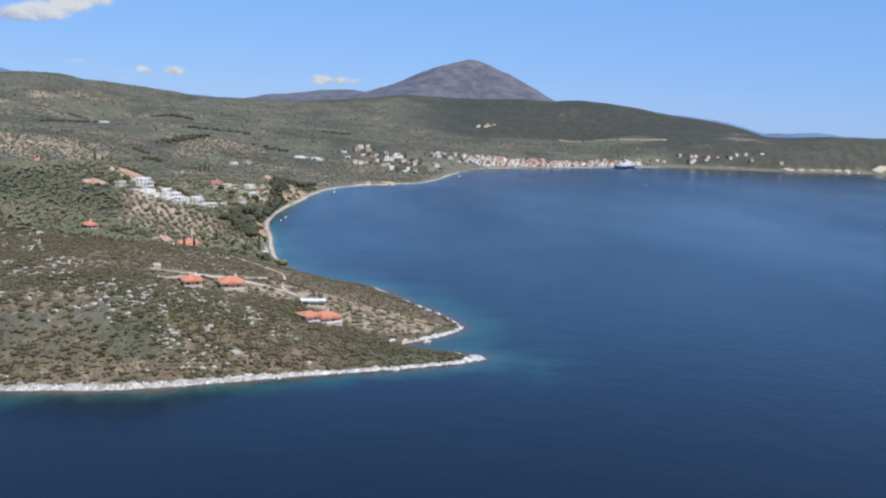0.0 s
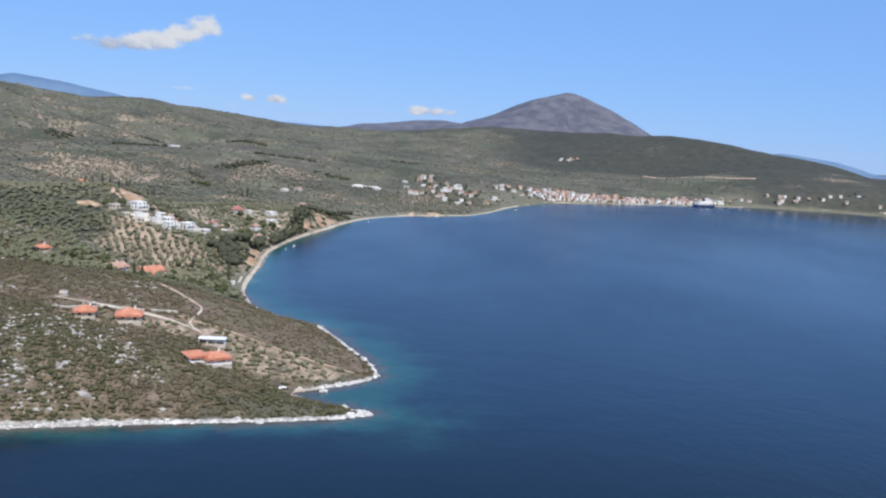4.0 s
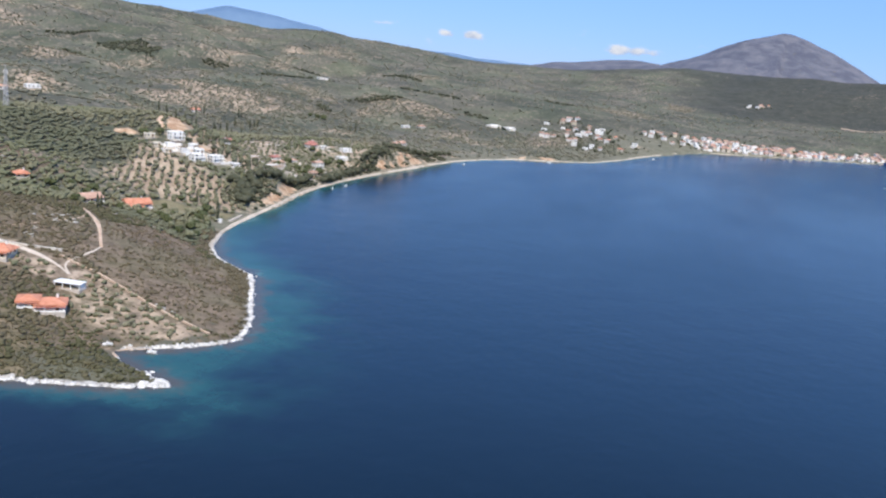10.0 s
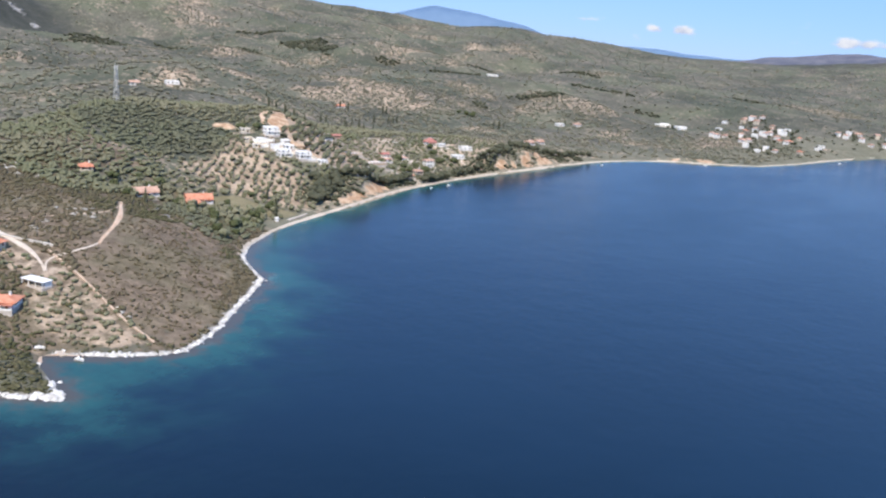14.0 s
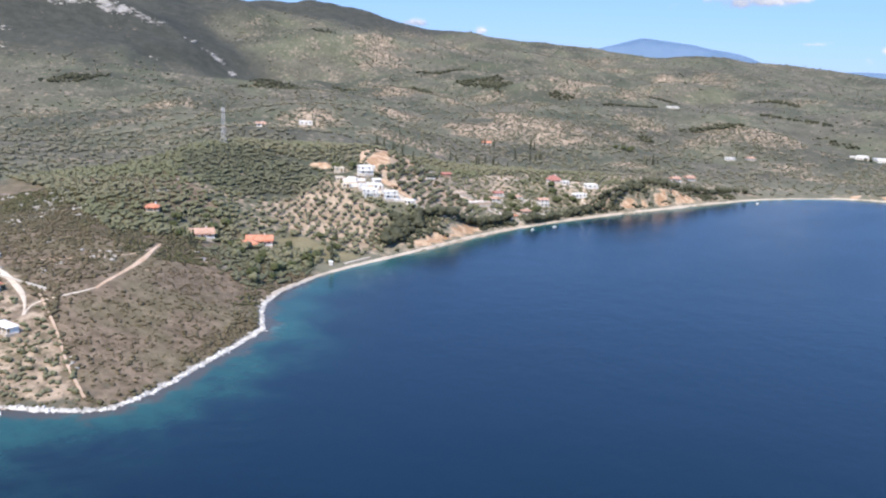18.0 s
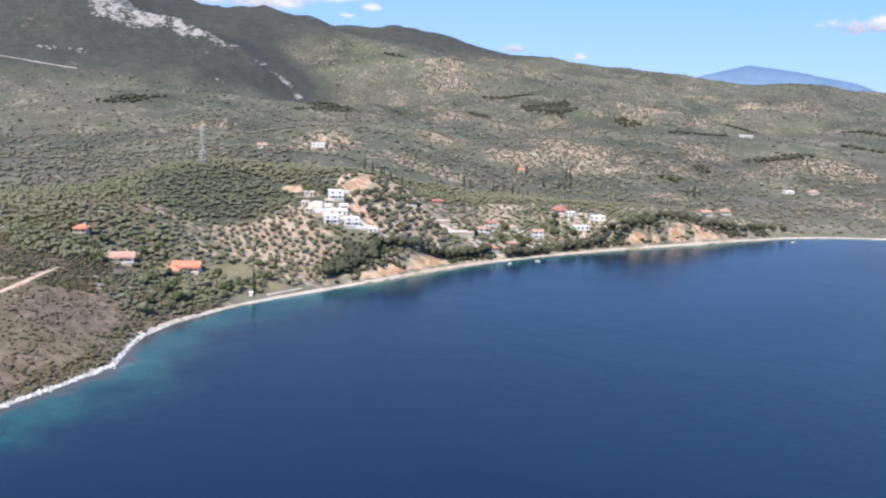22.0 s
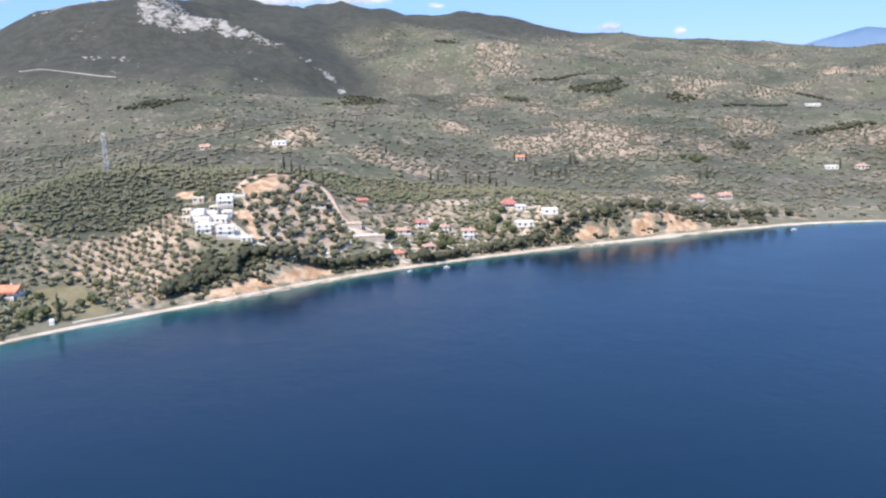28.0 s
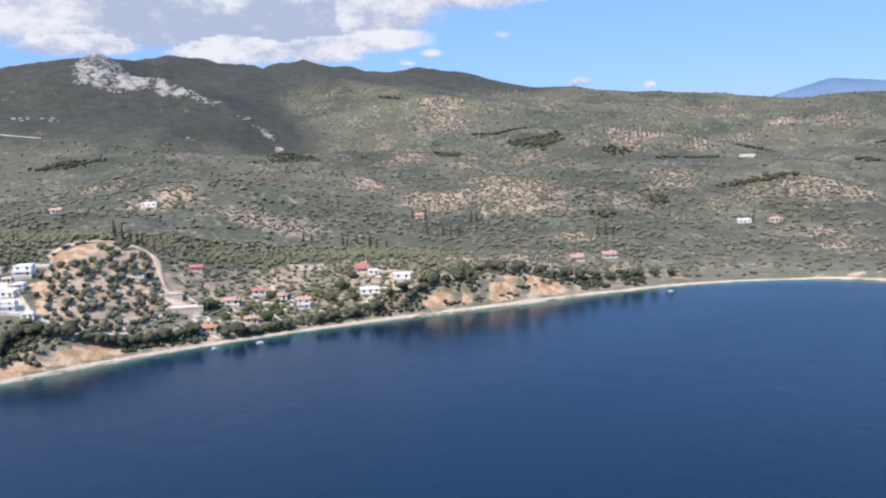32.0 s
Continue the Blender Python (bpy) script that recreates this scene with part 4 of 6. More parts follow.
# white complex on the hill
house("hotel_block", "white two-storey building with rounded balconies on the hilltop", -217, 636, 72, 10, 7, 2, "flat", WHITE, TILE, 2.6, category="building")
house("hotel_block", "small cream building at the edge of the hilltop terrace", -229, 623, 64, 7, 5, 1, "flat", CREAM, TILE, 0, False, category="building")
for hx, hy, ht, hw, hd, hf, hl in ((-209, 620, 60, 6, 5, 1, 0.0), (-204, 612, 58, 5, 4, 1, 0.0), (-199, 633, 66, 6, 4.5, 1, 0.3), (-196, 620, 66, 6, 5, 1, 0.2), (-191, 628, 66, 7, 5, 1, 0.4),
                                   (-184, 617, 74, 9, 6, 1.7, 0.0), (-176, 627, 74, 10, 6.5, 1.7, 0.2), (-210, 628, 68, 5, 4, 1, 0.0), (-215, 614, 60, 5, 4, 1, 0.0)):
    house("hotel_block", "small cream cubic building of a hillside complex" if hw == 5 else "small white cubic building of a hillside complex", hx, hy, ht, hw, hd, hf, "flat", CREAM if hw == 5 else WHITE, TILE, 1.6 if hf > 1 else 0, False, category="building", group="hillside complex", keep=0.5, lift=hl, windows=hw != 6)
house("pavilion", "flat-roofed open white pavilion below the terrace", -166, 636, 72, 6, 4, 1, "flat", WHITE, TILE, 2.0, False, category="pavilion")
# the village by the bay
house("villa", "unfinished concrete building with wide flat slabs", -181, 710, 76, 20, 7, 0.6, "flat", TRACK, TILE, 0, False, category="building", windows=False)
house("villa", "upper unfinished concrete storey on the slope", -198, 706, 76, 12, 5, 0.5, "flat", TRACK, TILE, 0, False, category="building", keep=0.6, windows=False)
house("house", "white cottage with a dark green roof between olive trees", -215, 692, 70, 7, 5.5, 1, "gable", WHITE, DARK, 1.8)
house("house", "low orange-roofed beach house among trees", -153, 716, 80, 8, 5, 1, "hip", CREAM, TILE, 2.4, group="village houses", rise=1.3)
house("barn", "small shed with a dark red roof", -237, 727, 70, 7, 4.5, 1, "gable", TILE_BROWN, TILE_RED, 0, False, category="shed", windows=False)
house("house", "white house with orange tiled roof among gardens", -193, 737, 78, 8, 6.5, 1, "gable", WHITE, TILE_BROWN, 2.0, group="village houses", rise=1.3)
house("house", "white house with a red tiled roof and terrace", -209, 756, 84, 7.5, 6, 1, "gable", WHITE, TILE_RED, 2.0, group="village houses", rise=1.3)
house("house", "small white house with a brown tiled roof", -198, 766, 70, 7.5, 6, 1, "hip", WHITE, TILE_BROWN, 2.0, group="village houses", rise=1.3)
house("house", "two-storey white house with tiled gable roof beside a lane", -177, 773, 70, 7.5, 6.5, 2, "gable", WHITE, TILE_BROWN, 2.0, group="village houses", rise=1.3)
house("house", "low cottage with weathered tiles behind the beach", -162, 740, 80, 7, 5, 1, "hip", CREAM, TILE_BROWN, 0, group="village houses", rise=1.3)
house("house", "large white house with steep red roof above the bay", -211, 821, 75, 10, 7.5, 1, "hip", WHITE, TILE_RED, 2.4, rise=3.4)
house("annex", "low white annex beside a red-roofed house", -201, 824, 75, 7, 4, 1, "flat", WHITE, TILE, 0, False, category="annex")
house("house", "modern white flat-roofed house above the bank", -183, 835, 70, 10.5, 6.5, 1, "flat", WHITE, TILE, 2.4)
house("house", "long low white flat-roofed house near the bank", -174, 811, 76, 12, 5.5, 1, "flat", WHITE, TILE, 2.2, False)
house("house", "white farmhouse with orange roof in olive groves", -193, 965, 78, 9, 6.5, 1, "gable", WHITE, TILE_BROWN, 2.2)
house("house", "white farmhouse with pale roof in olive groves", -199, 996, 78, 10, 6.5, 1, "gable", WHITE, TILE_BROWN, 2.2)
house("farm_building", "long white farm shed among distant groves", -584, 1510, 60, 22, 8, 1, "flat", WHITE, TILE, 0, False, category="farm building")
house("farmhouse", "white farmhouse on an inland slope", -447, 730, 66, 13, 8, 1, "flat", WHITE, TILE, 2.0)
house("farmhouse", "small white farm building among olive trees", -406, 660, 66, 8, 6, 1, "gable", WHITE, TILE_BROWN, 0)
house("farmhouse", "small farmhouse with orange roof in groves", -448, 968, 66, 9, 7, 1, "gable", WHITE, TILE, 0)
house("farmhouse", "low white house on flat farmland", -286, 1207, 66, 12, 7, 1, "flat", WHITE, TILE, 0)
house("farmhouse", "low white house with tiled roof on farmland", -273, 1231, 66, 12, 7, 1, "hip", WHITE, TILE_BROWN, 0)
for hx, hy, hw, ht in ((-226, 1408, 24, 30), (-206, 1424, 20, 50), (-232, 1430, 14, 20), (-196, 1404, 12, 40)):
    house("storehouse", "white flat-roofed buildings of a distant compound", hx, hy, ht, hw, 9, 1, "flat", WHITE, TILE, 0, False, category="building", group="distant compound")

# houses of the far town, a few patterns repeated along the shore
town_rng = random.Random(5)
patterns = []
for k, (w, d, fl, rf, wl, tl) in enumerate(((7, 6, 2, "hip", WHITE, TILE_BROWN), (8, 6, 1, "flat", WHITE, TILE), (6.5, 6, 2, "flat", WHITE, TILE), (9, 6, 1, "gable", WHITE, TILE_BROWN), (7, 5, 1, "hip", CREAM, TILE), (7, 6.5, 2, "gable", CREAM, TILE_BROWN))):
    h = house("town_house", "small light-walled town house near the far shore", 60 + 30 * k, 1580 + 42 * k, 130, w, d, fl, rf, wl, tl, 0, False, category="house", group="far town", windows=False)
    patterns.append(h)


def town(count, line, depth, first):
    a = np.array(line, float)
    lens_ = np.append(0, np.cumsum(np.hypot(*np.diff(a, axis=0).T)))
    done = 0
    while done < count:
        s = town_rng.uniform(0, lens_[-1])
        x, y = np.interp(s, lens_, a[:, 0]), np.interp(s, lens_, a[:, 1])
        i = min(int(np.searchsorted(lens_, s)), len(a) - 1)
        dx, dy = (a[i] - a[i - 1]) / np.hypot(*(a[i] - a[i - 1]))
        o = first + depth * town_rng.random() ** 1.4
        x, y = x - dy * o, y + dx * o
        if any((x - q[0]) ** 2 + (y - q[1]) ** 2 < 42 for q in KEEP_OUT):
            done += 0.2
            continue
        z = float(height(np.array([x]), np.array([y]))[0])
        if z < 0.7:
            done += 0.2
            continue
        copy_thing(town_rng.choice(patterns), pose(x, y, z + 0.3, 0, 0, math.degrees(math.atan2(dy, dx)) + town_rng.choice((0, 0, 180, 90)) + town_rng.uniform(-12, 12)))
        KEEP_OUT.append((x, y, 5.0))
        done += 1


town(230, [(70, 1545), (180, 1645), (340, 1790), (440, 1870)], 62, 9)
town(22, [(440, 1870), (500, 1915), (650, 1960), (786, 1965)], 40, 14)
town(22, [(5, 1250), (20, 1340), (50, 1470), (75, 1550)], 120, 20)
town(16, [(-80, 1300), (-60, 1500)], 60, 0)
town(8, [(90, 2470), (170, 2500)], 30, 0)
town(10, [(-140, 1420), (-100, 1560)], 60, 0)

# open carport beside the villa
carport = tagged(new("carport"), "open carport with a flat white roof beside a villa", "carport")
cz = float(height(np.array([CARPORT[0]]), np.array([CARPORT[1]]))[0])
part("roof_slab", box(-5.4, 5.4, -2.4, 2.4, 2.2, 2.45, bevel=0.04), WHITE, carport)
part("back_wall", box(-5.0, 5.0, 2.0, 2.2, -1.0, 2.2), WHITE, carport)
part("side_wall", box(4.8, 5.0, -1.0, 2.0, -1.0, 2.2), WHITE, carport)
part("floor_slab", box(-5.2, 5.2, -2.6, 2.0, -1.0, 0.1), CONCRETE, carport)
for xx in (-4.9, -1.7, 1.6, 4.9):
    part("post", box(xx - 0.12, xx + 0.12, -2.2, -1.96, 0.1, 2.2), WHITE, carport)
carport.matrix_basis = pose(CARPORT[0], CARPORT[1], cz, 0, 0, CARPORT[2])
KEEP_OUT.append((CARPORT[0], CARPORT[1], 6))

# terraces, walls and lanes
LEVELS = [(-213, 624, 62, 16, 9, 0.9), (-205, 617, 62, 13, 7, 0.9), (-203, 628, 64, 14, 8, 0.8), (-194, 625, 66, 13, 7, 0.8), (-186, 620, 66, 10, 6, 0.8), (-173, 633, 70, 10, 7, 0.6), (-226, 646, 62, 8, 6, 0.5)]
for lx, ly, lt, lw, ld, lz in LEVELS:
    c, s = math.cos(radians(lt)), math.sin(radians(lt))
    zz = height(np.array([lx + a * lw / 2 * c - b * ld / 2 * s for a in (-1, 1) for b in (-1, 1)]), np.array([ly + a * lw / 2 * s + b * ld / 2 * c for a in (-1, 1) for b in (-1, 1)]))
    t_ob = tagged(new("terrace"), "bright white paved terrace with low walls on the hillside", "terrace", "hill terraces")
    zt = float(zz.max()) * 0.2 + float(zz.mean()) * 0.8
    part("paving", box(-lw / 2, lw / 2, -ld / 2, ld / 2, float(zz.min()) - zt - 0.5, 0), WHITE if lz > 0.7 else GRAVEL, t_ob)
    part("low_wall", box(-lw / 2, lw / 2, -ld / 2, -ld / 2 + 0.25, 0.0, 0.9), WHITE, t_ob)
    part("low_wall", box(-lw / 2, -lw / 2 + 0.25, -ld / 2 + 0.26, ld / 2, 0.0, 0.9), WHITE, t_ob)
    part("low_wall", box(lw / 2 - 0.25, lw / 2, -ld / 2 + 0.26, ld / 2, 0.0, 0.9), WHITE, t_ob)
    t_ob.matrix_basis = pose(lx, ly, zt, 0, 0, lt)
    KEEP_OUT.append((lx, ly, 6.5))


def pergola(x, y, turn, w, d):
    ob = tagged(new("pergola"), "wooden pergola shading a white terrace", "pergola", "terrace pergolas")
    z = float(height(np.array([x]), np.array([y]))[0]) + 0.6
    for a in (-1, 1):
        for b_ in (-1, 1):
            part("post", box(a * w / 2 - 0.1, a * w / 2 + 0.1, b_ * d / 2 - 0.1, b_ * d / 2 + 0.1, -1.5, 2.3), WOOD, ob)
        part("beam", box(-w / 2 - 0.3, w / 2 + 0.3, a * d / 2 - 0.08, a * d / 2 + 0.08, 2.3, 2.5), WOOD, ob)
    for k in range(9):
        xx = -w / 2 + w * k / 8
        part("slat", box(xx - 0.07, xx + 0.07, -d / 2 - 0.4, d / 2 + 0.4, 2.5, 2.62), WOOD, ob)
    ob.matrix_basis = pose(x, y, z, 0, 0, turn)


for px_, py_, pt_, pw_, pd_ in ((-208, 626, 62, 6, 3), (-199, 621, 62, 5, 3), (-186, 636, 68, 5, 3), (-176, 624, 70, 5, 2.6), (-196, 632, 64, 4, 2.6)):
    pergola(px_, py_, pt_, pw_, pd_)


def wall_line(name, label, points, h, thick, material):
    """A low wall that follows the ground."""
    p = np.array(points, float)
    out = [p[0]]
    for a, b in zip(p[:-1], p[1:]):
        k = max(1, int(np.hypot(*(b - a)) / 3))
        out += [a + (b - a) * (i + 1) / k for i in range(k)]
    c = np.array(out)
    t = np.gradient(c, axis=0)
    t /= np.hypot(t[:, 0], t[:, 1])[:, None]
    nrm = np.stack([-t[:, 1], t[:, 0]], 1) * thick / 2
    z = height(c[:, 0], c[:, 1])
    n = len(c)
    hh = h * (1 + 0.25 * rough(c[:, 0], c[:, 1], 7, 2, 51))
    v = np.concatenate([np.column_stack([c - nrm, z - 0.3]), np.column_stack([c - nrm, z + hh]), np.column_stack([c + nrm, z + hh]), np.column_stack([c + nrm, z - 0.3])])
    i = (np.arange(3)[:, None] * n + np.arange(n - 1)[None, :]).ravel()
    return tagged(mesh_object(name, v, np.stack([i, i + 1, i + n + 1, i + n], 1), material, None, False), label, "wall")


wall_line("field_wall", "low dry-stone wall between field and plot", [(-75, 384), (-42, 380), (-18, 376), (4, 374)], 0.5, 0.9, TRACK)
wall_line("field_wall", "low dry-stone wall beside the gravel road", [(-118, 362), (-104, 375), (-90, 381), (-76, 387)], 0.8, 0.8, GRAVEL)
wall_line("beach_wall", "long low pale wall at the top of the beach", [(-107.5, 546), (-110, 556), (-113, 567)], 0.6, 1.6, PALE)
wall_line("drive_wall", "pale retaining wall along the drive below the terraces", [(-201, 631), (-181, 635), (-164, 639)], 1.2, 0.5, GRAVEL)
LANES = [([(-196, 771), (-180, 767), (-162, 766), (-147, 765)], 2.6), ([(-213, 752), (-196, 752), (-178, 754), (-152, 756)], 1.8), ([(-205, 712), (-190, 720), (-176, 722), (-160, 716)], 2.4),
         ([(-172, 712), (-162, 716), (-152, 712)], 2.5), ([(-230, 770), (-215, 765), (-200, 772), (-186, 780)], 1.8), ([(-260, 790), (-240, 800), (-222, 812)], 2.0), ([(-200, 838), (-185, 826), (-172, 824)], 2.2),
         ([(-166, 640), (-155, 655), (-152, 675), (-165, 690), (-180, 700)], 2.6), ([(-236, 650), (-216, 648), (-196, 648), (-178, 648)], 2.2)]
for pts, wd in LANES:
    tagged(drape("lane", pts, wd, TRACK if wd == 2.2 else GRAVEL, 0.14), "pale gravel lane between gardens", "lane", kind="structure")

lane_rng = random.Random(8)
for vx, vy, _ in [k for k in KEEP_OUT if -240 < k[0] < -140 and 690 < k[1] < 860]:
    for _ in range(6):
        a_ = lane_rng.uniform(0, 2 * math.pi)
        l_, o_ = lane_rng.uniform(5, 13), lane_rng.uniform(3, 6)
        q0 = (vx + o_ * math.cos(a_), vy + o_ * math.sin(a_))
        b_ = a_ + lane_rng.uniform(-1.2, 1.2)
        tagged(drape("garden_path", [q0, (q0[0] + l_ * math.cos(b_) / 2, q0[1] + l_ * math.sin(b_) / 2), (q0[0] + l_ * math.cos(b_ + 0.4), q0[1] + l_ * math.sin(b_ + 0.4))], lane_rng.uniform(1.2, 3.0), PALE, 0.13, None, 0.4, 2.0),
               "pale paved garden path beside a house", "path", kind="structure")

jetty = tagged(new("jetty"), "small pale concrete jetty in the sheltered cove", "jetty")
part("slab", box(-3.4, 2.6, -1.0, 1.0, -1.6, 0.55, bevel=0.12), PALE, jetty)
part("step", box(-1.0, 1.0, 1.01, 1.6, -1.6, 0.25, bevel=0.06), PALE, jetty)
part("bollard", box(1.9, 2.2, -0.15, 0.15, 0.55, 0.95, bevel=0.05), STEEL, jetty)
jetty.matrix_basis = pose(-11.0, 349.6, 0, 0, 0, -8)

# ---- mast, boats, ferry ----


def strut(a, b, r, bm):
    a, b = Vector(a), Vector(b)
    m = Matrix.Translation((a + b) / 2) @ (b - a).to_track_quat("Z", "Y").to_matrix().to_4x4()
    bmesh.ops.create_cone(bm, cap_ends=True, segments=6, radius1=r, radius2=r, depth=(b - a).length, matrix=m)
    return bm


MAST_PAINT = plain("pale_mast_paint", (0.44, 0.44, 0.42), (0.58, 0.57, 0.55), 1.0, 0.6, 0.1)
mast = tagged(new("lattice_mast"), "tall grey steel lattice mast with antennas", "mast")
mz = float(height(np.array([-315.0]), np.array([580.0]))[0])
for ax, ay in ((-1, -1), (1, -1), (1, 1), (-1, 1)):
    part("leg", strut((ax * 1.5, ay * 1.5, -0.5), (ax * 0.5, ay * 0.5, 26), 0.11, bmesh.new()), MAST_PAINT, mast)
for k in range(11):
    z0, z1 = 26 * k / 11, 26 * (k + 1) / 11
    r0, r1 = 1.5 - 1.0 * k / 11, 1.5 - 1.0 * (k + 1) / 11
    for (ax, ay), (bx, by) in (((-1, -1), (1, -1)), ((1, -1), (1, 1)), ((1, 1), (-1, 1)), ((-1, 1), (-1, -1))):
        part("brace", strut((ax * r0, ay * r0, z0), (bx * r1, by * r1, z1), 0.055, bmesh.new()), MAST_PAINT, mast)
        part("brace", strut((bx * r0, by * r0, z0), (ax * r1, ay * r1, z1), 0.055, bmesh.new()), MAST_PAINT, mast)
        part("crossbar", strut((ax * r1, ay * r1, z1), (bx * r1, by * r1, z1), 0.055, bmesh.new()), MAST_PAINT, mast)
for k, (az_, zz) in enumerate(((0, 23), (120, 23), (240, 23), (60, 19), (180, 19))):
    cx, cy = 1.1 * math.cos(radians(az_)), 1.1 * math.sin(radians(az_))
    part("antenna", box(cx - 0.2, cx + 0.2, cy - 0.2, cy + 0.2, zz, zz + 2.4, bevel=0.05), WHITE, mast, "white panel antenna")
part("spike", strut((0, 0, 26), (0, 0, 29), 0.07, bmesh.new()), MAST_PAINT, mast)
mast.matrix_basis = pose(-315, 580, mz, 0, 0, 20)
KEEP_OUT.append((-315, 580, 5))


def boat_mesh(length, beam, depth):
    bm = bmesh.new()
    rows_ = []
    for i in range(9):
        u = i / 8
        wdt = beam / 2 * (1 - max(0, (u - 0.45) / 0.55) ** 2.2) * (0.85 + 0.15 * min(1, u * 3))
        x = (u - 0.5) * length
        sheer = depth * (0.75 + 0.35 * u * u)
        rows_.append([bm.verts.new(p) for p in ((x, -wdt, sheer), (x, -wdt * 0.75, 0.05), (x, 0, -depth * 0.3), (x, wdt * 0.75, 0.05), (x, wdt, sheer), (x, wdt * 0.7, sheer - 0.12), (x, -wdt * 0.7, sheer - 0.12))])
    for a, b in zip(rows_[:-1], rows_[1:]):
        for k in range(7):
            bm.faces.new((a[k], a[(k + 1) % 7], b[(k + 1) % 7], b[k]))
    bm.faces.new(rows_[0])
    bmesh.ops.remove_doubles(bm, verts=bm.verts[:], dist=0.01)
    return bm


def boat(x, y, turn, length, label, z=0.05, lean=0.0):
    ob = tagged(new("motor_boat"), label, "boat", "moored boats")
    part("hull", boat_mesh(length, length * 0.36, 0.8), WHITE, ob)
    part("console", box(-0.4, 0.3, -0.4, 0.4, 0.4, 1.3, bevel=0.08), WHITE, ob)
    part("windscreen", box(0.3, 0.36, -0.4, 0.4, 1.3, 1.7), GLASS, ob)
    part("outboard", box(-length / 2 - 0.35, -length / 2 + 0.05, -0.2, 0.2, 0.2, 1.2, bevel=0.06), GLASS, ob, "dark outboard engine")
    ob.matrix_basis = pose(x, y, z, lean, 0, turn)


for bx, by, bt, bl in ((-2, 350.5, 20, 3.2), (-130, 714, 100, 3.6), (-130, 736, 70, 3.6), (-119, 982, 80, 4.2), (-60, 1110, 30, 4.5), (30, 1330, 60, 5.0)):
    boat(bx, by, bt, bl, "small white motor boat moored near the shore")

boat(-16.5, 346, 35, 3.4, "small white boat drawn up on the shingle of the cove", 1.0, 12)

ferry = tagged(new("ferry"), "white car ferry with a dark blue hull at the town quay", "ship")
BLUE = plain("navy_hull_paint", (0.03, 0.06, 0.16), (0.05, 0.09, 0.2), 0.3, 0.4, 0.05)
part("hull", boat_mesh(62, 14, 5.5), BLUE, ferry, "dark blue hull")
part("superstructure", box(-26, 16, -5.5, 5.5, 4.2, 8.4, bevel=0.4), WHITE, ferry)
part("upper_deck", box(-18, 12, -4.8, 4.8, 8.4, 11.2, bevel=0.3), WHITE, ferry)
part("bridge", box(6, 13, -5.6, 5.6, 11.2, 13.6, bevel=0.3), WHITE, ferry)
part("funnel", box(-10, -5, -1.8, 1.8, 11.2, 15.6, bevel=0.5), BLUE, ferry)
for k in range(8):
    part("window", box(-22 + 4.4 * k, -19.4 + 4.4 * k, -5.56, -5.46, 6.0, 7.2), GLASS, ferry)
ferry.matrix_basis = pose(385, 1808, 0, 0, 0, 42)
quay = tagged(mesh_object("quay", [(348, 1795, -3), (352, 1790, -3), (405, 1838, -3), (400, 1843, -3), (348, 1795, 1.2), (352, 1790, 1.2), (405, 1838, 1.2), (400, 1843, 1.2)],
                          [(4, 5, 6, 7), (0, 1, 5, 4), (1, 2, 6, 5), (2, 3, 7, 6), (3, 0, 4, 7)], CONCRETE, None, False), "concrete quay of the far town", "quay", kind="structure")

# ---- far ranges and clouds ----


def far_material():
    n = Nodes("far_haze_blue", 1.0, 0.0)
    # blue of the hazy distance painted straight into the base colour
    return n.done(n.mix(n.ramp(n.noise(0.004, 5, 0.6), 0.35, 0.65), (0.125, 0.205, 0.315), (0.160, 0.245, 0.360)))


FAR_HAZE = far_material()


def range_sheet(label, crest, depth, seed):
    """A long ridge: crest is x, y, height along its line; it falls off to both sides."""
    c = np.array(crest, float)
    lens_ = np.append(0, np.cumsum(np.hypot(*np.diff(c[:, :2], axis=0).T)))
    s = np.linspace(0, lens_[-1], 90)
    cx, cy = np.interp(s, lens_, c[:, 0]), np.interp(s, lens_, c[:, 1])
    ch = np.interp(s, lens_, c[:, 2])
    for _ in range(4):
        ch[1:-1] = 0.25 * ch[:-2] + 0.5 * ch[1:-1] + 0.25 * ch[2:]
    ch = ch + 5 * rough(s, 0 * s, 150, 3, seed)
    out = np.array([cx.mean(), cy.mean()]) / np.hypot(cx.mean(), cy.mean())
    v = []
    for k in np.linspace(-1, 1, 13):
        x, y = cx + out[0] * depth * k, cy + out[1] * depth * k
        v.append(np.column_stack([x, y, ch * (1 - abs(k) ** 1.2) + 12 * (1 - abs(k)) * abs(k) * rough(x, y, 160, 3, seed + 1) - 5]))
    i = (np.arange(12)[:, None] * 90 + np.arange(89)[None, :]).ravel()
    tagged(mesh_object("backdrop", np.concatenate(v), np.stack([i, i + 1, i + 91, i + 90], 1), FAR_HAZE), label, "mountains", kind="structure")


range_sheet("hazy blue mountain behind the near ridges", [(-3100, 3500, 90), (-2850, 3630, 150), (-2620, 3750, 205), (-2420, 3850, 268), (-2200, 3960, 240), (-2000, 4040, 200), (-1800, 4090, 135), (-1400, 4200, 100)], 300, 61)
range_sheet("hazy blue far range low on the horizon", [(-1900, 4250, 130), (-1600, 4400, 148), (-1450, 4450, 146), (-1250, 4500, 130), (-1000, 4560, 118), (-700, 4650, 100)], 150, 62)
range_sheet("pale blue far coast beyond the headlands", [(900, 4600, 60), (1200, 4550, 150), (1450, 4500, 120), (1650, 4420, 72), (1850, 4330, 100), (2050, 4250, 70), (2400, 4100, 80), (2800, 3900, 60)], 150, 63)


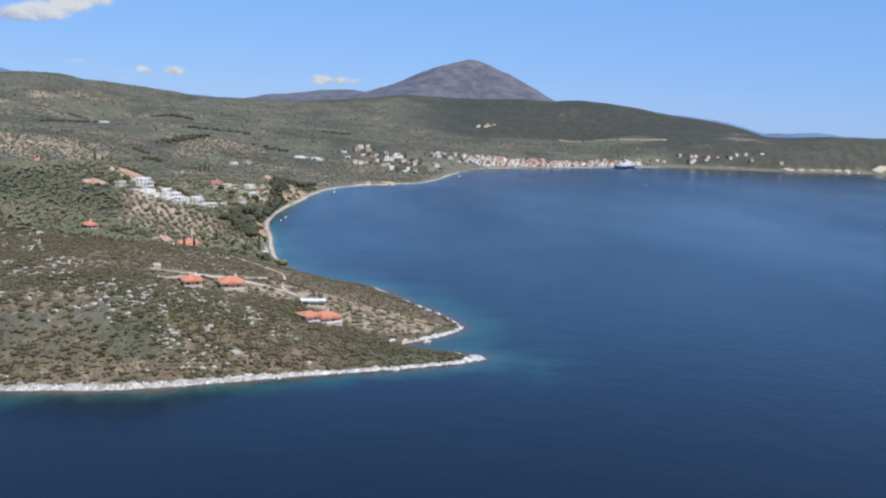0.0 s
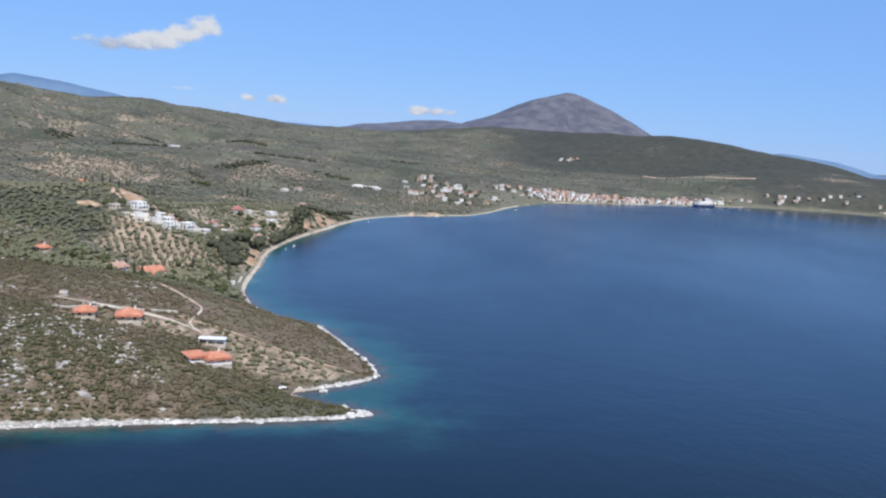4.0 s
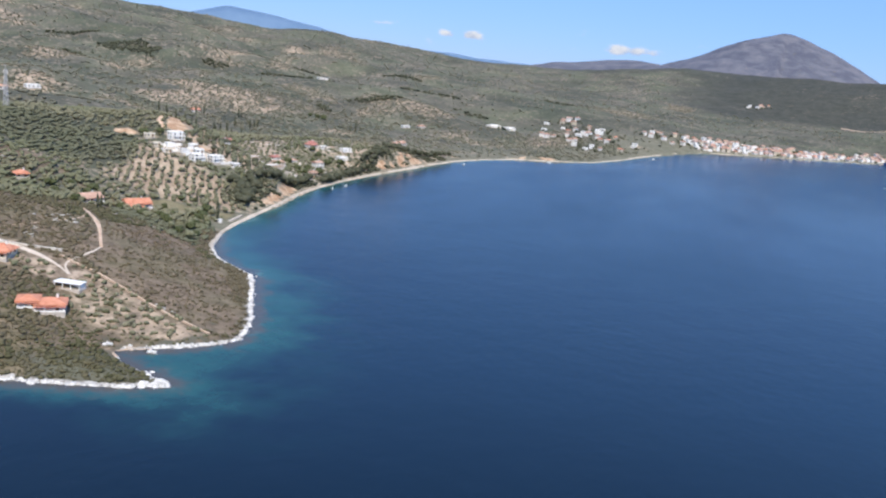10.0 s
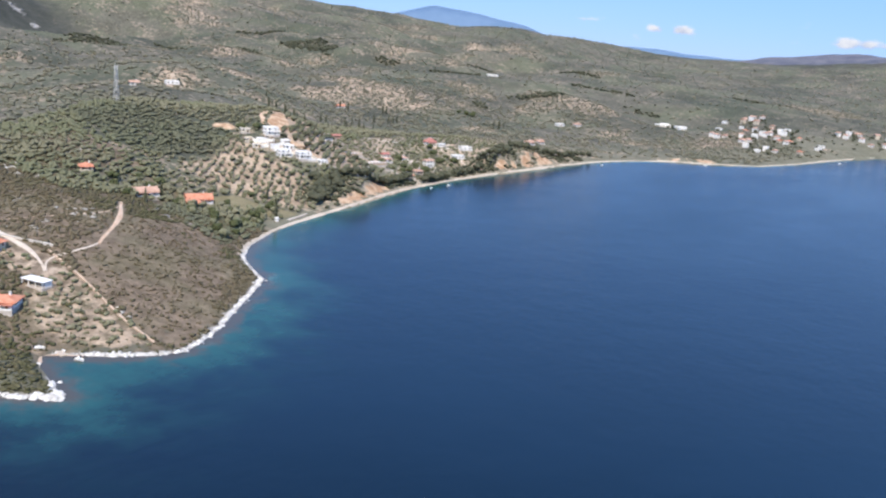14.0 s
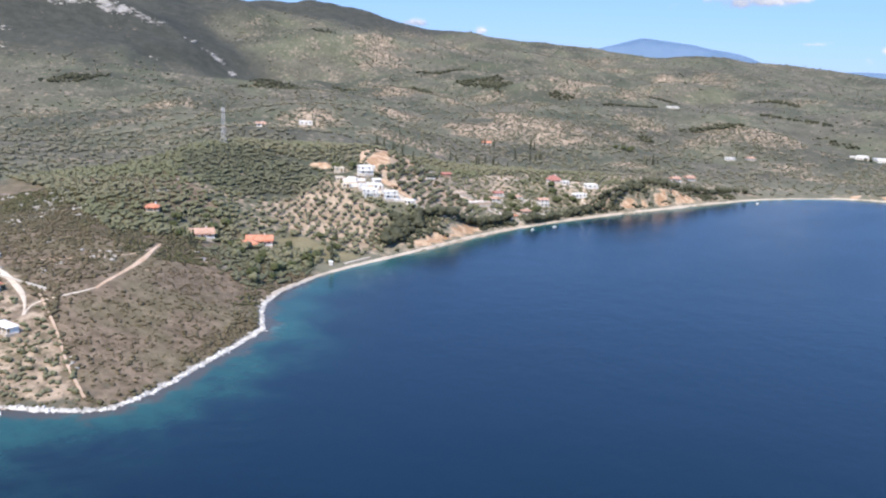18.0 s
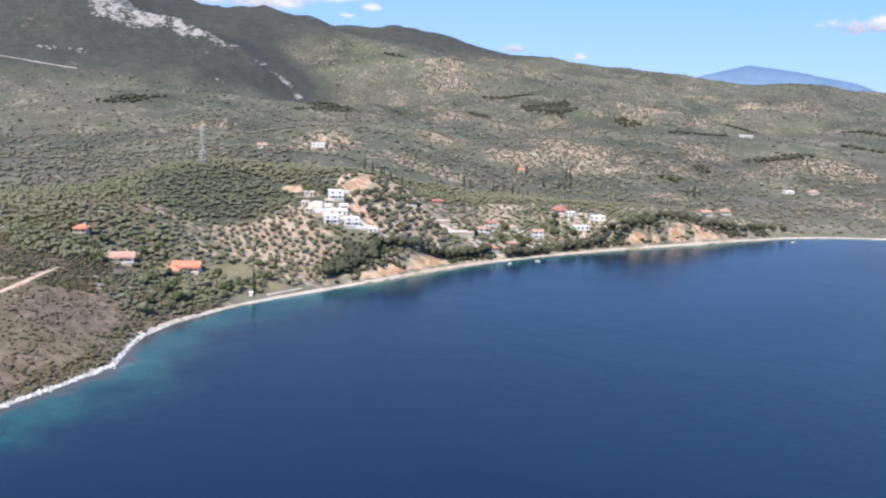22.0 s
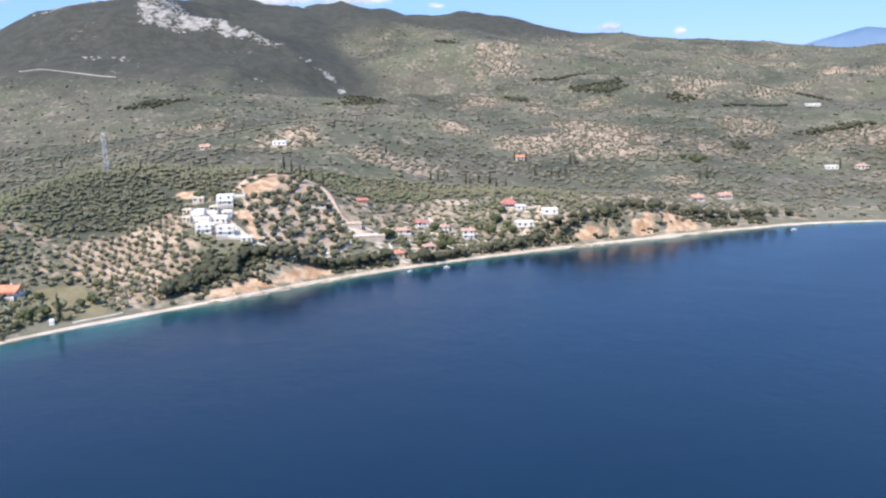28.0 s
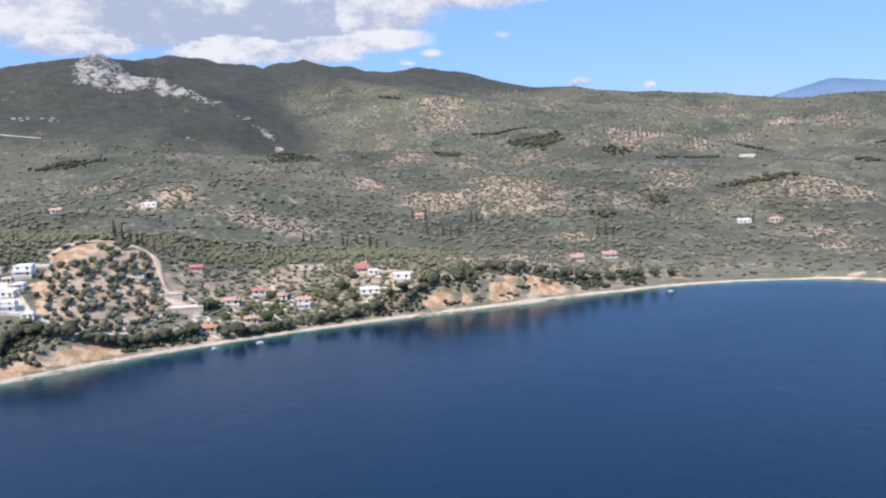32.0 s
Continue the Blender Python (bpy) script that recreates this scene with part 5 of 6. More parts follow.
def cloud_material():
    """Clouds on the sky's backdrop: clear air between ragged white heaps."""
    n = Nodes("cloud_backdrop", 1.0, 0.0)
    t = n.t
    wisp = n.noise(0.0062, 8, 0.66, n.pos((1, 1, 1.7)))
    body = n.noise(0.0016, 5, 0.55, n.pos((1, 1, 2.2)))
    dens = n.math("ADD", n.attr("cover"), n.math("MULTIPLY", n.math("SUBTRACT", wisp, 0.5), n.math("SUBTRACT", 2.6, n.math("MULTIPLY", n.attr("calm"), 1.8))))
    alpha = n.ramp(dens, 0.28, 0.98, 0.0, 1.0)
    shade = n.math("ADD", n.math("MULTIPLY", n.attr("bright"), 0.75), n.math("MULTIPLY", n.math("ADD", n.math("SUBTRACT", body, 0.5), n.math("MULTIPLY", n.math("SUBTRACT", wisp, 0.5), 0.9)), 1.9))
    col = n.mix(n.ramp(shade, 0.1, 0.75), (0.45, 0.53, 0.72), (0.84, 0.88, 0.95))
    glow = t.nodes.new("ShaderNodeEmission")
    n.put(glow.inputs["Color"], col)
    glow.inputs["Strength"].default_value = 0.93
    clear_ = t.nodes.new("ShaderNodeBsdfTransparent")
    mixer = t.nodes.new("ShaderNodeMixShader")
    n.put(mixer.inputs[0], alpha)
    t.links.new(clear_.outputs[0], mixer.inputs[1])
    t.links.new(glow.outputs[0], mixer.inputs[2])
    t.links.new(mixer.outputs[0], t.nodes["Material Output"].inputs["Surface"])
    t.nodes.remove(n.b)
    return n.m


# the sheet of the sky's backdrop stands round the middle of the bay
SKY_X, SKY_Y, SKY_R = 200.0, 350.0, 4630.0
HEAPS = []          # bearing and height on the sheet in degrees, half widths, strength, brightness


def heap(x, y, bearing, up, half_w, half_h, strength=1.0, bright=1.0):
    """A cloud seen from x, y at a bearing and a height in degrees."""
    dx, dy = math.sin(radians(bearing)), math.cos(radians(bearing))
    ox, oy = x - SKY_X, y - SKY_Y
    b = ox * dx + oy * dy
    s = -b + math.sqrt(b * b - (ox * ox + oy * oy - SKY_R ** 2))
    px, py = ox + dx * s, oy + dy * s
    HEAPS.append((math.degrees(math.atan2(px, py)), math.degrees(math.atan2(s * math.tan(radians(up)), SKY_R)), half_w, half_h, strength, bright))


for b_, e_, w_, h_, k_ in ((-27.3, 4.25, 1.3, 0.55, 1.1), (-25.8, 4.6, 1.4, 0.7, 1.15), (-24.4, 5.1, 1.3, 0.7, 1.15), (-23.2, 5.7, 1.1, 0.75, 1.1), (-29.9, 4.3, 1.1, 0.4, 0.62)):
    heap(112, 66, b_, e_, w_, h_, k_)
for b_, e_, w_, h_, k_ in ((-20.2, 1.65, 0.55, 0.26, 0.95), (-18.6, 1.66, 0.6, 0.28, 0.95), (-9.3, 1.62, 0.8, 0.42, 1.1), (-8.2, 1.6, 0.8, 0.4, 1.05), (-7.2, 1.6, 0.7, 0.28, 0.9), (-24.5, 1.9, 0.8, 0.2, 0.6)):
    heap(112, 66, b_, e_, w_, h_, k_)
for b_, e_, w_, h_, k_ in ((-52.9, 2.35, 1.0, 0.35, 1.05), (-48.6, 2.05, 0.4, 0.25, 0.9), (-32.4, 4.35, 1.2, 0.5, 1.0), (-30.6, 4.8, 0.8, 0.4, 0.8), (-63.5, 3.9, 0.6, 0.2, 0.75)):
    heap(289, 413, b_, e_, w_, h_, k_)
for b_, e_, w_, h_, k_, l_ in ((-97, 7.4, 8.0, 2.4, 1.15, 0.65), (-88, 7.2, 7.0, 2.6, 1.15, 0.75), (-81, 7.2, 6.0, 3.0, 1.2, 0.35), (-74, 7.2, 6.0, 2.8, 1.2, 0.4), (-68.5, 7.2, 4.2, 2.2, 1.15, 0.95), (-62, 8.0, 5.0, 1.1, 0.95, 1.0), (-85, 10.5, 20.0, 3.0, 1.0, 0.5),
                               (-77, 5.0, 4.0, 1.3, 1.15, 0.9), (-71.5, 5.0, 3.2, 1.2, 1.15, 1.0), (-67.6, 5.5, 2.8, 0.9, 1.15, 1.2), (-86, 5.4, 4.0, 1.0, 1.05, 0.8), (-64.6, 4.6, 0.7, 0.3, 0.8, 0.9), (-60, 5.6, 0.8, 0.3, 0.55, 0.9), (-94, 4.2, 2.6, 0.5, 0.8, 0.9)):
    heap(281, 638, b_, e_, w_, h_, k_ * 1.2, l_ + 10)
qa, qe, qf = sheet(np.arange(-112, 44.1, 0.25), np.arange(0.2, 15.1, 0.18))
cov, lit, calm = np.zeros(len(qa)), np.zeros(len(qa)), np.zeros(len(qa))
for b_, e_, w_, h_, k_, l_ in HEAPS:
    u, v = (qa - b_) / w_, (qe - e_) / h_
    v = np.where(v < 0, v * 1.5, v)
    g_ = k_ * np.exp(-0.75 * (u * u + v * v) ** 1.3)
    calm = np.where(g_ > cov, float(l_ > 5), calm)
    l_ = l_ - 10 if l_ > 5 else l_
    lit = np.where(g_ > cov, l_ * (0.75 + 0.35 * np.clip(v, -1, 1)), lit)
    cov = np.maximum(cov, g_)
qr = np.radians(qa)
tagged(mesh_object("backdrop", np.stack([SKY_X + SKY_R * np.sin(qr), SKY_Y + SKY_R * np.cos(qr), 105 + SKY_R * np.tan(np.radians(qe))], 1), qf[:, ::-1], cloud_material(), layers={"cover": cov, "bright": lit, "calm": calm}),
       "white cumulus clouds in a clear blue sky", "sky", kind="structure").visible_shadow = False

# ---- plants ----


def crown(rng, clumps, flat=0.7, spread=0.62):
    """An uneven crown, about 1 m in radius, of small jagged clumps."""
    vs, fs = [], []
    for k in range(clumps):
        a, r = rng.uniform(0, 2 * math.pi), spread * math.sqrt(rng.uniform(0.05, 1)) if clumps > 1 else 0
        size = rng.uniform(0.38, 0.62) if clumps > 2 else rng.uniform(0.6, 0.9) if clumps == 2 else 0.95
        c = np.array([math.cos(a) * r, math.sin(a) * r, 0.75 + flat * rng.uniform(-0.25, 0.45) - 0.3 * r])
        v = ICO_V * rng.uniform(0.7, 1.25, (len(ICO_V), 1)) * size * np.array([1, 1, 0.8])
        vs.append(v + c)
        fs.append(ICO_F + len(ICO_V) * k)
    return np.concatenate(vs), np.concatenate(fs)


def plant(name, where, sizes, kinds, material, parent=None, sink=0.1, tall=1.0, seed=3):
    """Many plants joined in one mesh: where is an array of x, y; sizes their radii."""
    rng = np.random.default_rng(seed)
    V, F, base = [], [], 0
    z = height(where[:, 0], where[:, 1])
    pick = rng.integers(0, len(kinds), len(where))
    turn = rng.uniform(0, 2 * math.pi, len(where))
    for k, (v, f) in enumerate(kinds):
        m = np.where(pick == k)[0]
        if not len(m):
            continue
        c, s, r = np.cos(turn[m])[:, None], np.sin(turn[m])[:, None], sizes[m][:, None]
        x = (v[None, :, 0] * c - v[None, :, 1] * s) * r + where[m, 0][:, None]
        y = (v[None, :, 0] * s + v[None, :, 1] * c) * r + where[m, 1][:, None]
        h = v[None, :, 2] * r * tall + (z[m] - sink)[:, None]
        V.append(np.stack([x, y, h], 2).reshape(-1, 3))
        F.append((f[None] + (np.arange(len(m)) * len(v))[:, None, None] + base).reshape(-1, 3))
        base += len(m) * len(v)
    return mesh_object(name, np.concatenate(V), np.concatenate(F), material, parent)


def jitter_grid(x0, x1, y0, y1, step, amount, rng, turn=0.0):
    """Planting places in rows, unevenly kept."""
    n = int(max(x1 - x0, y1 - y0) / step * 0.75) + 2
    i, j = np.meshgrid(np.arange(-n, n), np.arange(-n, n))
    c, s = math.cos(turn), math.sin(turn)
    u, v = i.ravel() * step, j.ravel() * step
    p = np.stack([u * c - v * s + (x0 + x1) / 2, u * s + v * c + (y0 + y1) / 2], 1)
    p += rng.uniform(-amount, amount, p.shape) * step
    return p[(p[:, 0] > x0) & (p[:, 0] < x1) & (p[:, 1] > y0) & (p[:, 1] < y1)]


def clear(p):
    ok = np.ones(len(p), bool)
    for x, y, r in KEEP_OUT:
        ok &= (p[:, 0] - x) ** 2 + (p[:, 1] - y) ** 2 > r * r
    return ok


def on_roads(p):
    near = np.zeros(len(p), bool)
    for line, w in ROAD_LINES:
        near |= edge_distance(p[:, 0], p[:, 1], np.array(line, float)) < w
    return near


ROAD_LINES = [([(-72, 404), (-79, 411), (-88, 421), (-97, 430), (-106, 438), (-119, 447), (-130, 455)], 1.9), ([(-126, 378), (-96, 379), (-70, 378), (-60, 374)], 3.0),
              ([(-255, 690), (-243, 704), (-222, 706), (-203, 706), (-187, 708), (-172, 712)], 4.5)]
rng = np.random.default_rng(11)
NEAR_TREES = [crown(rng, 6) for _ in range(10)]
MID_TREES = [crown(rng, 3) for _ in range(8)]
FAR_TREES = [crown(rng, 1) for _ in range(8)]
SHRUBS = [crown(rng, 2, 0.5) for _ in range(8)]


def groves(step, box, keep, seed, turn, loose=0.32):
    r = np.random.default_rng(seed)
    p = jitter_grid(*box, step, loose, r, turn)
    d, z = inland(p[:, 0], p[:, 1]), height(p[:, 0], p[:, 1])
    c = cover(p[:, 0], p[:, 1], z, d)
    ok = keep(p, d, z, c, r.uniform(0, 1, len(p))) & clear(p) & ~on_roads(p)
    return p[ok], c["bare"][ok], r


def size_of(bare, r, big=2.7, small=1.9):
    return (big + (small - big) * np.clip(bare * 1.6, 0, 1)) * r.uniform(0.6, 1.3, len(bare))


NEAR = (-330, 60, 440, 900)
olive_zone = lambda p, d: (d > 9) & ~((p[:, 1] < 500) & (p[:, 0] > -150)) & (patch(p[:, 0], p[:, 1], MEADOW) < 0.5) & (patch(p[:, 0], p[:, 1], TERRACE) < 0.5)
p, b, r = groves(4.5, NEAR, lambda p, d, z, c, u: olive_zone(p, d) & (u > 0.45 * c["bare"] + 0.06 * patch(p[:, 0], p[:, 1], VILLAGE, 8)) & (c["earth"] < 0.4) & (patch(p[:, 0], p[:, 1], FOREST) < 0.5) & (patch(p[:, 0], p[:, 1], SLOPE) < 0.5) & (patch(p[:, 0], p[:, 1], KNOLL) < 0.5), 5, 0.5)
tagged(plant("olive_grove", p, size_of(b, r, 2.2, 1.55), NEAR_TREES, OLIVE), "grey-green olive trees on dry brown soil by the bay", "olive trees", kind="stuff")
p, b, r = groves(4.9, (-900, 60, 230, 1350), lambda p, d, z, c, u: (d > 10) & ~((p[:, 0] > -330) & (p[:, 1] < 900)) & np.where(c["bare"] > 0.42, u < 0.82, u < 0.10 + 0.3 * np.clip(0.5 + rough(p[:, 0], p[:, 1], 70, 2, 97), 0, 1) * (d < 420)) & (c["wild"] < 0.6), 6, 0.2, 0.3)
tagged(plant("olive_grove", p, size_of(b, r, 2.5, 1.7), SHRUBS, OLIVE_FAR, seed=4, tall=0.72), "olive groves spread over the inland slopes", "olive trees", kind="stuff")
p, b, r = groves(6.4, (-1600, 700, 300, 2750), lambda p, d, z, c, u: (d > 12) & ~((p[:, 0] > -900) & (p[:, 1] < 1350)) & np.where(c["bare"] > 0.42, u < 0.85, u < 0.05) & (c["wild"] < 0.6), 7, 0.9, 0.26)
tagged(plant("olive_grove", p, size_of(b, r, 2.6, 1.9), FAR_TREES, OLIVE_FAR, seed=5, tall=0.6), "distant olive groves dotted over the hills", "olive trees", kind="stuff")
RAVINES = [(-895, 1377, 46, 70, 57), (-879, 1210, 24, 60, 63), (-960, 1129, 22, 50, 68), (-396, 1337, 47, 24, 43), (-1003, 701, 43, 26, 86), (-970, 987, 60, 60, 73), (-1314, 1307, 37, 17, 67), (-1030, 1394, 49, 14, 59), (-420, 1226, 12, 18, 49),
           (-744, 1422, 26, 14, 35), (-679, 1624, 30, 14, 35), (-380, 1560, 60, 14, 10), (-610, 1420, 50, 12, 20), (-280, 1480, 40, 10, 5), (-540, 1760, 60, 16, 10), (-200, 1780, 60, 14, 0)]
gully = lambda p: np.max([oval(p[:, 0], p[:, 1], *q) for q in RAVINES], axis=0)
p, b, r = groves(6.0, (-1380, -120, 640, 1830), lambda p, d, z, c, u: (gully(p) + 0.35 * rough(p[:, 0], p[:, 1], 30, 2, 95) > 0.62) & (u < 0.9), 31, 0.5, 0.45)
tagged(plant("ravine_wood", p, r.uniform(2.2, 4.6, len(p)), MID_TREES, DARK, seed=31, tall=0.9), "dark trees crowding the ravines between the hills", "woodland", kind="stuff")
p, b, r = groves(3.7, (-380, -200, 520, 630), lambda p, d, z, c, u: patch(p[:, 0], p[:, 1], FOREST, 24) + 0.45 * rough(p[:, 0], p[:, 1], 22, 2, 96) > 0.5, 8, 0.3)
tagged(plant("dark_wood", p, r.uniform(1.1, 2.8, len(p)), NEAR_TREES, WOODS, seed=6, tall=0.85), "dense green wood in a hollow behind the hill", "woodland", kind="stuff")
p, b, r = groves(1.45, (-260, 30, 240, 520), lambda p, d, z, c, u: (d > 1.6) & (c["stone"] < 0.6) & (u < np.where((patch(p[:, 0], p[:, 1], HEAD_FIELD) > 0.5) & (d > 4 + (9 + 5 * rough(p[:, 0], p[:, 1], 20, 2, 75)) * np.clip((p[:, 1] - 405) / 30, 0, 1)), 0.04, np.where(patch(p[:, 0], p[:, 1], PLOT) > 0.5, 0.16, np.where(patch(p[:, 0], p[:, 1], UPPER_FIELD) > 0.5, 0.3, np.clip(1.0 + 0.75 * rough(p[:, 0], p[:, 1], 30, 3, 73) - 0.12 * oval(p[:, 0], p[:, 1], -160, 318, 90, 45, 20), 0.3, 0.97))))) & ((p[:, 1] < 480) | (d < 30)), 9, 0.4)
tagged(plant("scrub", p, 0.42 + 1.05 * r.uniform(0, 1, len(p)) ** 1.8, FAR_TREES[:5] + SHRUBS[:3], SCRUB, seed=7, tall=0.56), "low dense evergreen scrub over the rocky headland", "scrub", kind="stuff")

p, b, r = groves(1.5, (-170, 20, 350, 510), lambda p, d, z, c, u: (d > 6) & (u < 0.62 + 0.4 * rough(p[:, 0], p[:, 1], 18, 3, 74)) & ((patch(p[:, 0], p[:, 1], HEAD_FIELD) > 0.5) | (patch(p[:, 0], p[:, 1], UPPER_FIELD) > 0.5)), 12, 0.4, 0.45)
tagged(plant("heath", p, 0.22 + 0.75 * r.uniform(0, 1, len(p)) ** 2.2, FAR_TREES, HEATH, sink=0.15, tall=0.7, seed=12), "low brown heath covering a field on the headland", "heath", kind="stuff")

p, b, r = groves(3.3, (-125, 15, 340, 390), lambda p, d, z, c, u: (d > 3) & (u < 0.75) & (patch(p[:, 0], p[:, 1], PLOT) > 0.5), 14, 0.4, 0.45)
tagged(plant("garden_shrubs", p, r.uniform(0.6, 1.5, len(p)), SHRUBS, OLIVE, seed=14), "small olive trees and shrubs on a pale terraced plot", "shrubs", kind="stuff")
p, b, r = groves(2.3, (-180, -115, 585, 1010), lambda p, d, z, c, u: (d > np.where((p[:, 1] > 700) & (p[:, 1] < 820), 3.2, 4.5)) & (d < np.where(p[:, 1] > 640, 17, 30)) & np.where(c["earth"] < 0.45, rough(p[:, 0], p[:, 1], 16, 2, 91) > -0.15, rough(p[:, 0], p[:, 1], 9, 2, 92) > 0.45), 15, 0.4, 0.45)
tagged(plant("bank_scrub", p, r.uniform(0.8, 2.0, len(p)), SHRUBS, DARK, seed=15), "dark bushes crowding the bank above the beach", "scrub", kind="stuff")

THICKET = [(-131, 476), (-151, 501), (-139, 527), (-114, 534), (-96, 517), (-86, 494), (-77, 474), (-100, 470)]
p, b, r = groves(2.7, (-160, -70, 465, 540), lambda p, d, z, c, u: (d > 3) & (u < 0.9) & (patch(p[:, 0], p[:, 1], THICKET, 10) + 0.3 * rough(p[:, 0], p[:, 1], 14, 2, 98) > 0.5), 33, 0.4, 0.45)
tagged(plant("thicket", p, r.uniform(0.8, 2.1, len(p)), NEAR_TREES, WOODS, seed=33, tall=0.8), "dense dark green thicket behind the beach", "thicket", kind="stuff")
r = np.random.default_rng(44)
near_town = np.array([(x, y) for x, y, _ in KEEP_OUT if y > 1240])
p = near_town[r.integers(0, len(near_town), 900)] + r.normal(0, 11, (900, 2))
p = p[clear(p) & (inland(p[:, 0], p[:, 1]) > 8)]
tagged(plant("town_trees", p, r.uniform(1.5, 3.6, len(p)), MID_TREES, DARK, seed=44, tall=1.1), "dark garden trees between the houses of the far town", "trees", kind="stuff")

# ---- single trees ----


def tree(name, label, category, material, crown_r, trunk_h, clumps, seed, tall=1.0, spread=0.62):
    """A tree with a forked trunk and a crown of jagged clumps, at the origin."""
    g = np.random.default_rng(seed)
    ob = tagged(new(name), label, category)
    bm = bmesh.new()
    strut((0, 0, -0.4), (0.1, 0.05, trunk_h), crown_r * 0.09, bm)
    for a in (0.4, 2.5, 4.4):
        strut((0.1, 0.05, trunk_h * 0.8), (math.cos(a) * crown_r * 0.5, math.sin(a) * crown_r * 0.5, trunk_h + crown_r * 0.5), crown_r * 0.05, bm)
    part("trunk", bm, BARK, ob)
    v, f = crown(g, clumps, 0.9, spread)
    v = v * np.array([crown_r, crown_r, crown_r * tall]) + np.array([0, 0, trunk_h - 0.35 * crown_r])
    mesh_object("crown", v, f, material, ob)
    return ob


def cypress(seed):
    g = np.random.default_rng(seed)
    ob = tagged(new("cypress"), "tall narrow dark green cypress tree", "tree", "cypress trees")
    part("trunk", strut((0, 0, -0.4), (0, 0, 2), 0.22, bmesh.new()), BARK, ob)
    vs, fs = [], []
    for k in range(16):
        u = k / 15
        r = 1.25 * (math.sin(math.pi * (0.12 + 0.86 * u)) ** 0.7) * (1 - 0.45 * u)
        a = g.uniform(0, 6.28)
        vs.append(ICO_V * g.uniform(0.75, 1.2, (len(ICO_V), 1)) * np.array([r, r, 1.1]) + np.array([math.cos(a) * 0.2, math.sin(a) * 0.2, 1.0 + 9.0 * u]))
        fs.append(ICO_F + len(ICO_V) * k)
    mesh_object("crown", np.concatenate(vs), np.concatenate(fs), DARK, ob)
    return ob


def set_out(models, places, low=0.8, high=1.2):
    """Puts copies of the model trees at the places; the models take the first ones."""
    g = random.Random(len(places))
    p = np.array(places, float)
    z = height(p[:, 0], p[:, 1])
    for i, (x, y) in enumerate(p):
        k = g.uniform(low, high)
        m = pose(x, y, float(z[i]), 0, 0, g.uniform(0, 360))
        ob = models[i] if i < len(models) else copy_thing(g.choice(models), m)
        ob.matrix_basis = m @ Matrix.Diagonal((k, k, k * g.uniform(0.9, 1.1), 1))


r = np.random.default_rng(3)
p = jitter_grid(-270, -110, 540, 712, 5.0, 0.22, r, 0.6)
c_ = cover(p[:, 0], p[:, 1], height(p[:, 0], p[:, 1]), inland(p[:, 0], p[:, 1]))
keep = clear(p) & ~on_roads(p) & (c_["earth"] < 0.66) & (r.uniform(0, 1, len(p)) > 0.1)
slope_places, knoll_places = p[keep & (patch(p[:, 0], p[:, 1], SLOPE) > 0.5)], p[keep & (patch(p[:, 0], p[:, 1], KNOLL) > 0.5) & (r.uniform(0, 1, len(p)) > 0.2)]
olives = [tree("olive_tree", "grey-green olive tree on dry pinkish soil", "tree", OLIVE, 1.85, 1.1, 9, 40 + k) for k in range(6)]
for o in olives:
    tagged(o, group="hillside olive trees")
set_out(olives, slope_places[:300], 0.75, 1.25)
bushy = [tree("olive_tree", "broad dark olive tree on orange soil of the knoll", "tree", WOODS if k % 3 else DARK, 2.25, 1.1, 10, 140 + k) for k in range(6)]
for o in bushy:
    tagged(o, group="knoll olive trees")
set_out(bushy, knoll_places[:300], 0.75, 1.25)

bank_line = [(-126, 588), (-128, 594), (-131, 598), (-136, 606), (-139, 599), (-143, 616), (-150, 612), (-144, 624), (-139, 622), (-134, 612), (-147, 628), (-141, 612), (-129, 600), (-133, 606), (-137, 612), (-140, 618), (-143, 610), (-146, 616), (-137, 600), (-141, 605), (-148, 622), (-134, 594), (-130, 590), (-151, 632), (-147, 638), (-143, 645), (-142, 652), (-142, 659), (-142, 666), (-142, 673), (-143, 680), (-143, 687), (-145, 694), (-147, 701), (-149, 708),
             (-143, 722), (-144, 729), (-144, 736), (-145, 746), (-146, 753), (-147, 772), (-148, 779), (-148, 792), (-149, 805),
             (-156, 816), (-157, 824), (-160, 838), (-161, 846), (-162, 860), (-161, 868), (-163, 876), (-162, 890), (-159, 898), (-158, 906), (-157, 914), (-156, 922),
             (-166, 862), (-168, 870), (-166, 886), (-162, 902), (-152, 826), (-153, 834), (-154, 842), (-155, 850), (-155, 858), (-156, 866), (-154, 930), (-152, 940), (-151, 950), (-150, 960), (-149, 970), (-148, 980), (-146, 992), (-145, 1004)]
pines = [tree("pine", "broad dark green tree above the bank", "tree", DARK, 3.6, 2.2, 12, 60 + k, 0.95) for k in range(5)]
for o in pines:
    tagged(o, group="dark trees along the bank")
set_out(pines, bank_line, 0.8, 1.35)
belt = [(-100, 500), (-104, 506), (-108, 514), (-112, 520), (-116, 528), (-118, 536), (-124, 532), (-130, 524), (-128, 510), (-120, 504), (-112, 498), (-104, 490), (-96, 486), (-134, 514), (-140, 506), (-146, 500), (-138, 498), (-128, 496), (-120, 490), (-136, 534), (-144, 534),
        (-112, 508), (-122, 520), (-132, 540), (-150, 506), (-106, 524), (-92, 494), (-86, 482), (-114, 534), (-126, 542), (-170, 502), (-176, 494), (-182, 486), (-190, 492), (-172, 480), (-164, 478), (-154, 476), (-146, 484), (-184, 504), (-176, 512), (-168, 512), (-120, 548), (-131, 556), (-128, 551), (-146, 566), (-152, 560)]
